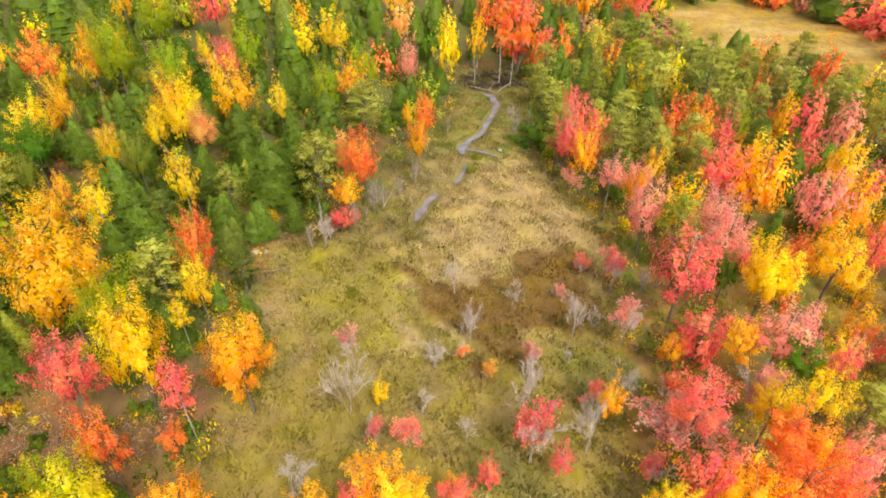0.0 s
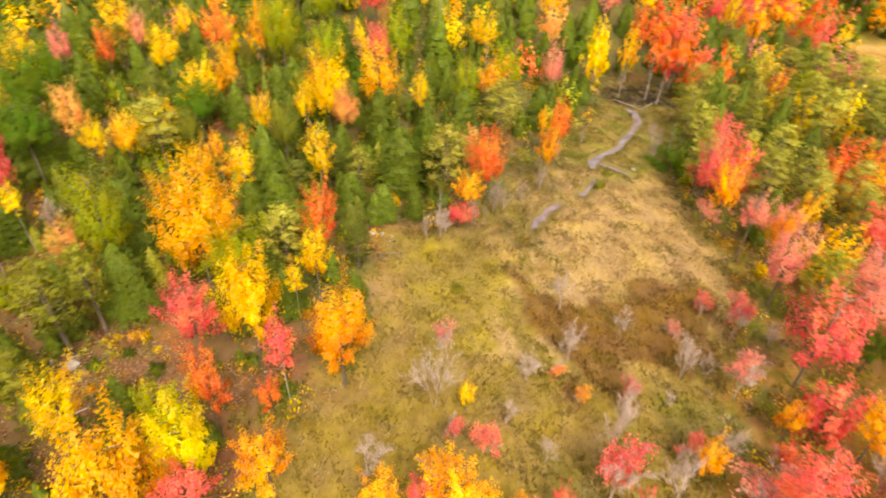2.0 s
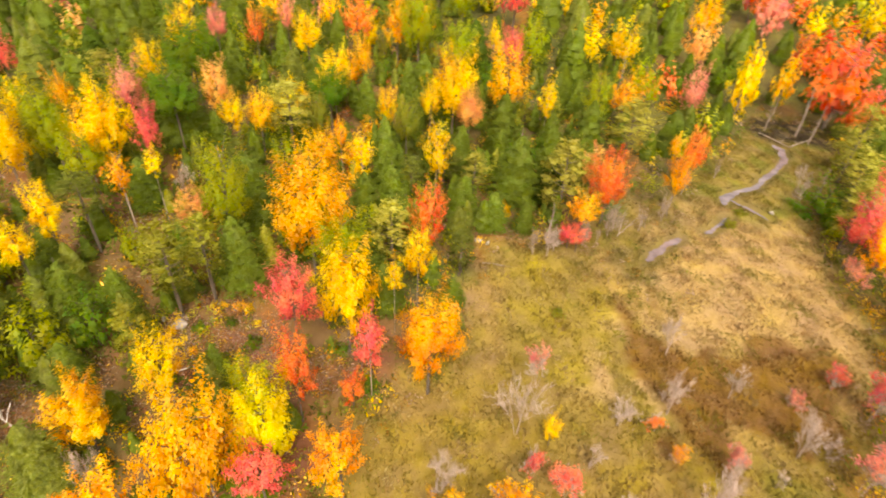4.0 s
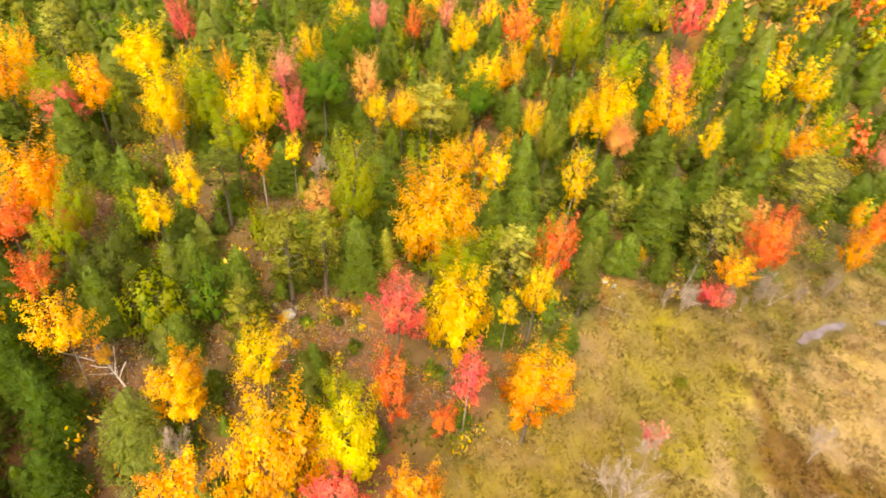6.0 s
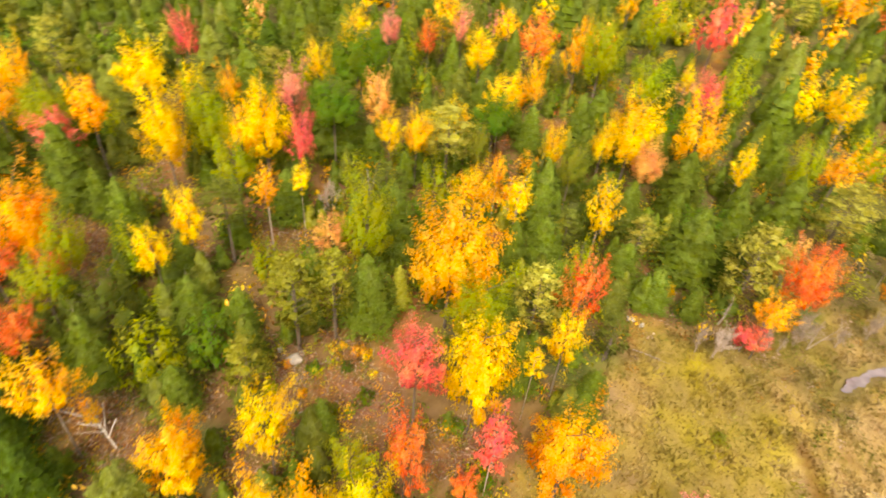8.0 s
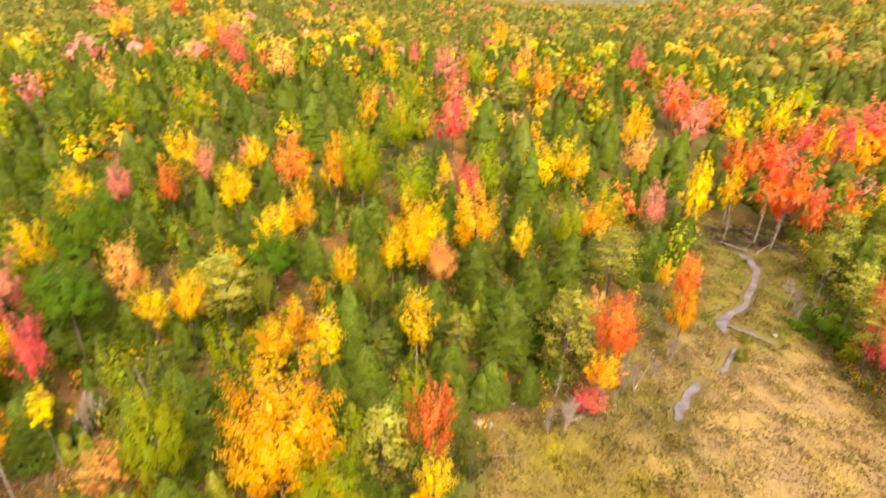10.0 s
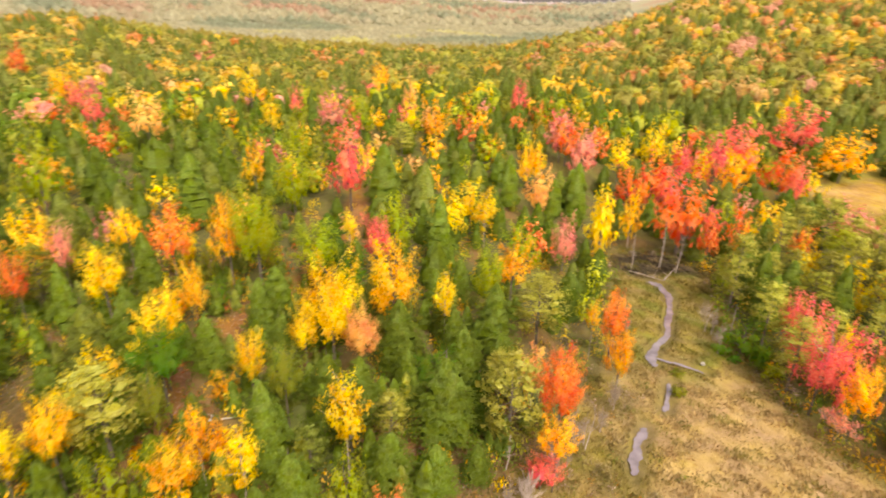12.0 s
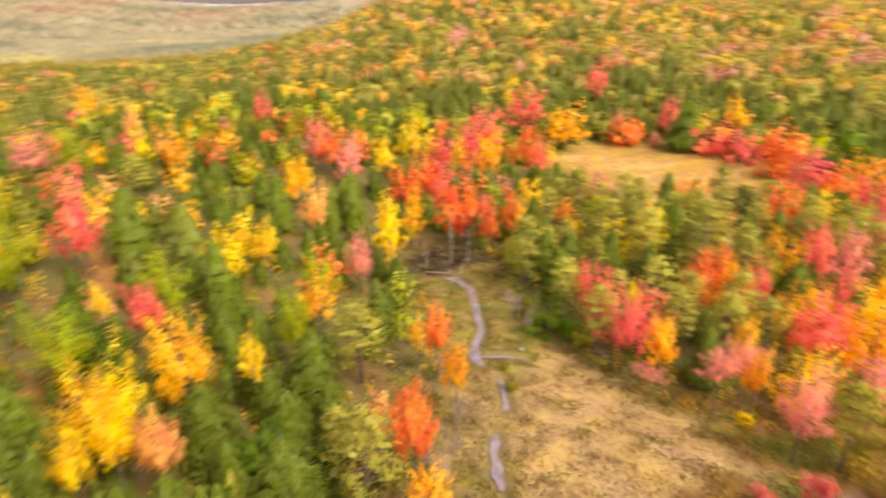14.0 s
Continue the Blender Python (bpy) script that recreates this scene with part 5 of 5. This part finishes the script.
plant_ring("near_woods", "mixed spruce and autumn broadleaf woods behind the marsh", 31, 62, 185, 5.0, -100, 62,
           [low_broad(s, 14, 15, 0.115) for s in range(6)], [low_cone(s, 4, 7, 95, 1.35) for s in range(6)])
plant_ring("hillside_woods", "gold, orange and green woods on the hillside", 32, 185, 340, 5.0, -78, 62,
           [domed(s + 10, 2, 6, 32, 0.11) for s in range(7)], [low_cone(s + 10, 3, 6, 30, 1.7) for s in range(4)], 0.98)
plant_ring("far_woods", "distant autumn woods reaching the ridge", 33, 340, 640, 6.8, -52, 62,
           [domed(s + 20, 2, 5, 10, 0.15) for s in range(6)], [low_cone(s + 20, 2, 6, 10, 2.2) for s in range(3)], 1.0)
plant_ring("valley_woods", "pale green-grey woods on the far valley floor, haze painted in", 34, 450, 1500, 12.0, -58, 17,
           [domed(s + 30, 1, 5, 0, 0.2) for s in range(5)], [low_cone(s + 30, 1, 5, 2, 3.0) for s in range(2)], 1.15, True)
plant_ring("distant_woods", "woods at the far end of the valley, haze painted in", 35, 1500, 2700, 33.0, -58, 12,
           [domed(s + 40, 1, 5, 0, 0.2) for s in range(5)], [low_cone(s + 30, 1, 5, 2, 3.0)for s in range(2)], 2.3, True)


# ---- undergrowth and sedge ----
def strewn(rng, x, y, thick):
    """More places in the small clearings, so many to the square metre."""
    for cx, cy, r in CLEARINGS:
        count = int(thick * r * r)
        turn, reach = rng.uniform(0, 6.28, count), r * 1.25 * np.sqrt(rng.random(count))
        x, y = np.concatenate([x, cx + reach * np.cos(turn)]), np.concatenate([y, cy + reach * np.sin(turn)])
    return x, y


def undergrowth():
    rng = np.random.default_rng(41)
    x, y = rng.uniform(-100, 75, 3000), rng.uniform(-10, 125, 3000)
    x, y = strewn(rng, x, y, 11)
    stems = np.array([p for p in PLANTED if p[2] > 1.2 and -100 < p[0] < 75 and p[1] < 125])
    turn, reach = rng.uniform(0, 6.28, len(stems) * 3), rng.uniform(0.3, 1.0, len(stems) * 3)
    stems = np.repeat(stems, 3, axis=0)
    x, y = np.concatenate([x, stems[:, 0] + stems[:, 2] * reach * np.cos(turn)]), np.concatenate([y, stems[:, 1] + stems[:, 2] * reach * np.sin(turn)])
    ok = (sided(MARSH, x, y) < 0.0) & (sided(MEADOW, x, y) < 0) & ((wave(x, y, 8, 3) < 0.8) | (np.arange(len(x)) > 3000))
    grown = ok[-len(stems):].sum()
    x, y = x[ok], y[ok]
    tint = np.array([TINTS[k] for k in ("gr", "ol", "dg", "yg", "ye", "yo", "or")])[rng.choice(7, len(x), p=[0.20, 0.11, 0.06, 0.22, 0.16, 0.16, 0.09])] * rng.uniform(0.8, 1.15, (len(x), 1))
    under = np.arange(len(tint)) > len(tint) - grown
    dry = (cleared(x, y) > 0.5) & (rng.random(len(tint)) < 0.6)
    tint[dry] = np.array([(0.42, 0.20, 0.07), (0.34, 0.25, 0.15), (0.30, 0.16, 0.08)])[rng.integers(0, 3, dry.sum())]
    lane = (from_line(LANE, x, y) < 6.5) & (rng.random(len(x)) < 0.75)
    tint[lane] = np.array([TINTS[k] for k in ("or", "yo", "ro", "pe")])[rng.integers(0, 4, lane.sum())] * rng.uniform(0.55, 0.95, (lane.sum(), 1))
    size = np.stack([rng.uniform(1.4, 3.8, len(x)), rng.uniform(0.8, 3.6, len(x))], 1) * (1 - 0.74 * cleared(x, y) * np.where(from_line(LANE, x, y) < 5, 0.55, 1.0))[:, None]
    size[under] = size[under] * (1.0, 1.45)
    leafed = under & (rng.random(len(tint)) < 0.5)
    tint[leafed] = np.array([TINTS[k] for k in ("gr", "ol", "dg")])[rng.integers(0, 3, leafed.sum())] * rng.uniform(0.7, 1.05, (leafed.sum(), 1))
    protos = [bushy(s + 200, 40, 0.78) * np.array((0.5, 0.5, 1.0)) for s in range(4)]
    woods("undergrowth", "low green and gold undergrowth on the wood floor", np.stack([x, y, terrain(x, y) - 0.1], 1), size, tint, np.zeros(len(x), bool), protos, [], 42)


def marsh_thicket():
    rng = np.random.default_rng(43)
    x, y = rng.uniform(-42, 34, 7600), rng.uniform(14, 132, 7600)
    y[6800:] = y[6800:] * 0.6 - 66
    rim = sided(MARSH, x, y)
    wet = from_line(STREAM, x, y)
    ok = ((rim < 1.5) & (rim > -9)) | ((rim > 0) & (wet < 9) & (wet > 1.6) & (rng.random(len(x)) < 0.25 + 0.5 * (x < -2)) & (x < 6 - 0.25 * (y - 70)))
    x, y = x[ok], y[ok]
    near = np.array([(0.24, 0.20, 0.05), (0.17, 0.19, 0.03), (0.30, 0.24, 0.12), (0.42, 0.22, 0.04), (0.12, 0.15, 0.02), (0.42, 0.31, 0.25)])
    tint = near[rng.choice(6, len(x), p=[0.26, 0.22, 0.16, 0.12, 0.14, 0.10])] * rng.uniform(0.75, 1.15, (len(x), 1))
    size = np.stack([rng.uniform(1.0, 2.6, len(x)), rng.uniform(0.4, 1.5, len(x))], 1)
    protos = [bushy(s + 220, 28) * np.array((0.5, 0.5, 1.0)) for s in range(4)]
    woods("marsh_thicket", "low olive and brown thicket fringing the marsh", np.stack([x, y, terrain(x, y) - 0.1], 1), size, tint, np.zeros(len(x), bool), protos, [], 44)


def saplings():
    rng = np.random.default_rng(45)
    x, y = rng.uniform(-95, -16, 420), rng.uniform(-8, 105, 420)
    stems = np.array([p for p in PLANTED if p[0] < -14 and p[2] > 1.4])
    turn = rng.uniform(0, 6.28, len(stems))
    x = np.concatenate([x, stems[:, 0] + stems[:, 2] * 0.6 * np.cos(turn)])
    y = np.concatenate([y, stems[:, 1] - abs(stems[:, 2] * 0.6 * np.sin(turn))])
    ok = (sided(MARSH, x, y) < -2.5) & (wave(x, y, 8, 3) < 0.6) & (cleared(x, y) < 0.5)
    x, y = x[ok], y[ok]
    tint = np.array([TINTS[k] for k in ("dg", "gg", "ol")])[rng.choice(3, len(x), p=[0.6, 0.32, 0.08])] * rng.uniform(0.85, 1.25, (len(x), 1))
    tall = rng.uniform(2.6, 5.8, len(x))
    size = np.stack([tall * rng.uniform(0.7, 0.95, len(x)), tall], 1)
    woods("spruce_saplings", "young green spruces crowding the wood floor", np.stack([x, y, terrain(x, y) - 0.1], 1), size, tint, np.ones(len(x), bool), [], [conical(s + 60, 5, 7, 190, 1.15, 0.6) * np.array((0.225, 0.225, 0.1)) for s in range(5)], 46)


def leaf_litter():
    rng = np.random.default_rng(47)
    x, y = rng.uniform(-95, -10, 90000), rng.uniform(-8, 108, 90000)
    x, y = strewn(rng, x, y, 60)
    ok = (sided(MARSH, x, y) < 0.5) & ((wave(x, y, 8, 3) > 0.3) | (cleared(x, y) > 0.2))
    x, y = x[ok], y[ok]
    tint = np.array([(0.42, 0.20, 0.06), (0.30, 0.13, 0.06), (0.50, 0.36, 0.24), (0.14, 0.09, 0.05), (0.62, 0.36, 0.04), (0.16, 0.18, 0.04)])[rng.choice(6, len(x), p=[0.26, 0.22, 0.14, 0.16, 0.1, 0.12])] * rng.uniform(0.7, 1.2, (len(x), 1))
    place = np.stack([x, y, terrain(x, y) + rng.uniform(0.1, 0.3, len(x))], 1)
    facing = unit(np.array((0, 0, 1.0)) + rng.normal(0, 0.5, (len(x), 3)))
    mesh = quads("leaf_litter", cards(rng, place, facing, rng.uniform(0.06, 0.17, len(x)), 0.5), tint)
    mesh.materials.append(GRASS)
    tagged(new("leaf_litter", mesh), "rust-brown fallen leaves and brush on the wood floor", "leaf litter", kind="stuff")


def brush():
    rng = np.random.default_rng(49)
    x, y = rng.uniform(-92, -12, 26000), rng.uniform(-8, 105, 26000)
    x, y = strewn(rng, x, y, 22)
    ok = (sided(MARSH, x, y) < -1) & ((wave(x, y, 8, 3) > 0.45) | (cleared(x, y) > 0.2))
    x, y = x[ok], y[ok]
    place = np.stack([x, y, terrain(x, y) + rng.uniform(0.12, 0.45, len(x))], 1)
    facing = unit(np.array((0, 0, 1.0)) + rng.normal(0, 0.45, (len(x), 3)))
    tint = np.array([(0.42, 0.36, 0.32), (0.30, 0.22, 0.18), (0.50, 0.42, 0.37)])[rng.integers(0, 3, len(x))] * rng.uniform(0.7, 1.15, (len(x), 1))
    mesh = quads("brushwood", cards(rng, place, facing, rng.uniform(0.15, 0.6, len(x)), 0.05), tint)
    mesh.materials.append(GRASS)
    tagged(new("brushwood", mesh), "grey dead sticks strewn over the wood floor", "brushwood", kind="stuff")


def sedge():
    rng = np.random.default_rng(51)
    x, y = rng.uniform(-26, 24, 146000), rng.uniform(12, 130, 146000)
    y[110000:] = y[110000:] * 0.6 - 66
    wet = from_water(x, y)
    ok = (sided(MARSH, x, y) > -1) & (wet > 1.0)
    x, y = x[ok], y[ok]
    count = len(x)
    high = rng.uniform(0.12, 0.33, count) * (1 + 0.6 * wave(x, y, 1.4, 3))
    centre = np.stack([x, y, terrain(x, y) + high * 0.45], 1)
    facing = unit(rng.normal(size=(count, 3)) * np.array((1, 1, 0.25)) + np.array((0.2, -0.3, 0.35)))
    blades = cards(rng, centre, facing, high * 0.95, 0.28, np.tile((0.25, 0.1, 1.0), (count, 1)) + rng.normal(0, 0.3, (count, 3)))
    tint = zone_colour(x, y) * (rng.uniform(0.95, 1.4, count) * (1 + 0.2 * wave(x, y, 0.9, 5) + 0.16 * wave(x, y, 1.7, 2)))[:, None]
    green, straw = 0.55 * smooth(0.1, 0.5, wave(x, y, 1.9, 7))[:, None], 0.5 * smooth(0.2, 0.55, wave(x, y, 1.3, 10))[:, None]
    tint = tint * (1 - green) + np.array((0.20, 0.185, 0.03)) * green
    tint = np.clip(tint * (1 - straw) + np.array((0.40, 0.30, 0.15)) * straw, 0, 0.8)
    mesh = quads("sedge", blades, tint)
    mesh.materials.append(GRASS)
    tagged(new("sedge", mesh), "tawny and olive sedge tufts of the marsh", "grass", kind="stuff")


undergrowth()
marsh_thicket()
saplings()
leaf_litter()
brush()
sedge()


# ---- small things ----
def boulder(x, y, wide, high, label):
    rng = np.random.default_rng(int(abs(x * 31 + y * 17)))
    bm = bmesh.new()
    bmesh.ops.create_icosphere(bm, subdivisions=3, radius=1)
    ax = [unit(rng.normal(size=3)) for _ in range(16)]
    cut = [rng.uniform(0.5, 0.85) for _ in ax]
    for v in bm.verts:
        p = np.array(v.co)
        for n, c in zip(ax, cut):
            over = p @ n - c
            if over > 0:
                p = p - n * over * 0.85
        p = p * (1 + 0.05 * math.sin(p[0] * 9 + p[1] * 7)) * np.array((wide / 2, wide / 2.8, high * 0.7))
        v.co = p
    mesh = bpy.data.meshes.new("boulder")
    bm.to_mesh(mesh)
    mesh.materials.append(STONE)
    ob = tagged(new("boulder", mesh), label, "rock", "rocks")
    ob.location, ob.rotation_euler = (x, y, height(x, y) + high * 0.15), (0, 0, x)


def log(x0, y0, x1, y1, thick, label, lift=0.0, rise=0.0, snags=3, wood=WHITE_WOOD, arms=()):
    """A fallen trunk with the stubs of its limbs."""
    rng = np.random.default_rng(int(abs(x0 * 13 + y1 * 7)))
    ends = [np.array((x0, y0, height(x0, y0) + thick * 0.35 + lift)), np.array((x1, y1, height(x1, y1) + thick * 0.3 + lift + rise))]
    line = [ends[0] + (ends[1] - ends[0]) * k + np.array((0, 0, 0.04 * math.sin(k * 5))) for k in np.linspace(0, 1, 7)]
    thing = tagged(new("fallen_log"), label, "log", "fallen wood")
    thing.location = line[0]
    trunk = stock("trunk", tube(np.array(line) - line[0], np.linspace(thick / 2, thick / 5, 7), 8), wood)
    ob = new("trunk", trunk)
    ob.parent = thing
    for _ in range(snags):
        k = rng.uniform(0.35, 0.95)
        base = ends[0] + (ends[1] - ends[0]) * k - line[0]
        way = unit(unit(ends[1] - ends[0]) * 0.6 + rng.normal(0, 0.6, 3) + np.array((0, 0, 0.7)))
        reach = rng.uniform(0.8, 2.4)
        limb = new("branch", stock("branch", tube([base, base + way * reach * 0.5 + rng.normal(0, 0.1, 3), base + way * reach], [thick * 0.2, thick * 0.13, 0.02], 5), wood))
        limb.parent = ob
    for k, tip in arms:
        base = ends[0] + (ends[1] - ends[0]) * k - line[0]
        tip = np.array(tip)
        limb = new("branch", stock("branch", tube([base, base + tip * 0.5 + rng.normal(0, 0.12, 3), base + tip], [thick * 0.36, thick * 0.26, 0.05], 6), wood))
        limb.parent = ob


boulder(-43.0, 27.9, 2.0, 0.9, "pale angular granite boulder on the wood floor")
boulder(-44.6, 27.4, 0.9, 0.6, "small pale granite stone beside a boulder")
boulder(-24.9, 60.9, 1.5, 0.7, "white flat stone at the marsh edge")
boulder(-23.6, 61.1, 0.9, 0.5, "small white stone at the marsh edge")
boulder(9.9, 90.3, 0.9, 0.5, "white stone beside the brook")
boulder(-34.3, 18.2, 1.5, 0.9, "pale granite boulder under golden trees")
boulder(-47.0, 33.5, 0.9, 0.6, "small grey stone on leaf litter")
log(-44.3, 12.4, -46.6, 12.1, 0.15, "bleached white fallen snag with bare forked limbs", 0.3, 1.0, 16, WHITE_WOOD, [(0.55, (-0.9, 0.8, 2.1)), (0.8, (-0.8, -1.1, 0.5)), (0.7, (-1.2, 0.2, 1.1)), (0.35, (-0.3, 1.0, 1.2))])
log(-48.0, 11.6, -51.4, 8.6, 0.17, "long grey fallen trunk on leaf litter", 0.3, 0.4, 1, DEAD_WOOD)
log(6.0, 119.5, 11.5, 116.0, 0.24, "grey fallen log lying across the brook", 0.2, 0.0, 3, DEAD_WOOD)
log(11.5, 116.5, 14.5, 121.0, 0.22, "grey fallen log at the head of the brook", 0.15, 0.3, 2, DEAD_WOOD)
log(-8.8, 71.5, -7.0, 76.0, 0.12, "thin grey fallen birch stem at the marsh edge", 0.4, 1.6, 3, DEAD_WOOD)
log(-41.0, 21.0, -38.0, 26.0, 0.25, "pale fallen trunk on the wood floor", 0.05, 0.1, 2)
log(-50.5, 66.0, -46.5, 68.5, 0.3, "pale fallen trunk in a cleared lane", 0.1, 0.1, 2)
log(-22.5, 56.8, -19.6, 57.8, 0.12, "thin grey dead stem lying in the sedge", 0.1, 0.1, 2, DEAD_WOOD)


def dead_pole(x, y, tx, ty, tall, thick, label, twigs=16):
    """A standing dead trunk, leaning, with short broken twigs along it."""
    rng = np.random.default_rng(int(abs(x * 7 + y * 3)))
    thing = tagged(new("dead_tree"), label, "tree", "dead trees")
    thing.location = (x, y, height(x, y))
    top = np.array((tx - x, ty - y, tall))
    line = [top * k + np.array((0.15 * math.sin(k * 4), 0.1 * math.sin(k * 3), 0)) for k in np.linspace(-0.02, 1, 8)]
    trunk = new("trunk", stock("trunk", tube(line, np.linspace(thick / 2, thick / 9, 8), 7), DEAD_WOOD))
    trunk.parent = thing
    for _ in range(twigs):
        k = rng.uniform(0.3, 0.97)
        a = rng.uniform(0, 6.3)
        way = unit(np.array((math.cos(a), math.sin(a), rng.uniform(-0.1, 0.5))))
        reach = rng.uniform(0.4, 1.7) * (1.15 - k)
        base = top * k
        twig = new("branch", stock("branch", tube([base, base + way * reach * 0.5 + rng.normal(0, 0.05, 3), base + way * reach], [0.045, 0.03, 0.012], 4), DEAD_WOOD))
        twig.parent = trunk


dead_pole(-62.5, 13.4, -62.9, 11.4, 9.5, 0.34, "leaning grey dead trunk with broken twigs beside red trees")
dead_pole(-66.0, 11.0, -67.5, 10.0, 9.0, 0.30, "bare grey dead pine among dark conifers")
dead_pole(12.2, 122.5, 12.0, 122.0, 9.5, 0.36, "grey dead trunk at the head of the brook")
dead_pole(14.2, 119.5, 14.6, 119.0, 8.0, 0.30, "weathered dead trunk at the head of the brook")
dead_pole(6.8, 121.5, 6.5, 121.0, 7.0, 0.26, "thin grey dead trunk beside the brook")
dead_pole(15.2, 96.5, 15.4, 96.2, 6.5, 0.24, "thin silver dead trunk at the marsh edge")
dead_pole(-50.5, 44.0, -51.0, 43.5, 9.0, 0.24, "thin pale dead trunk among dark conifers")
dead_pole(-17.5, 68.0, -17.2, 67.6, 5.0, 0.22, "short grey dead trunk at the marsh edge")
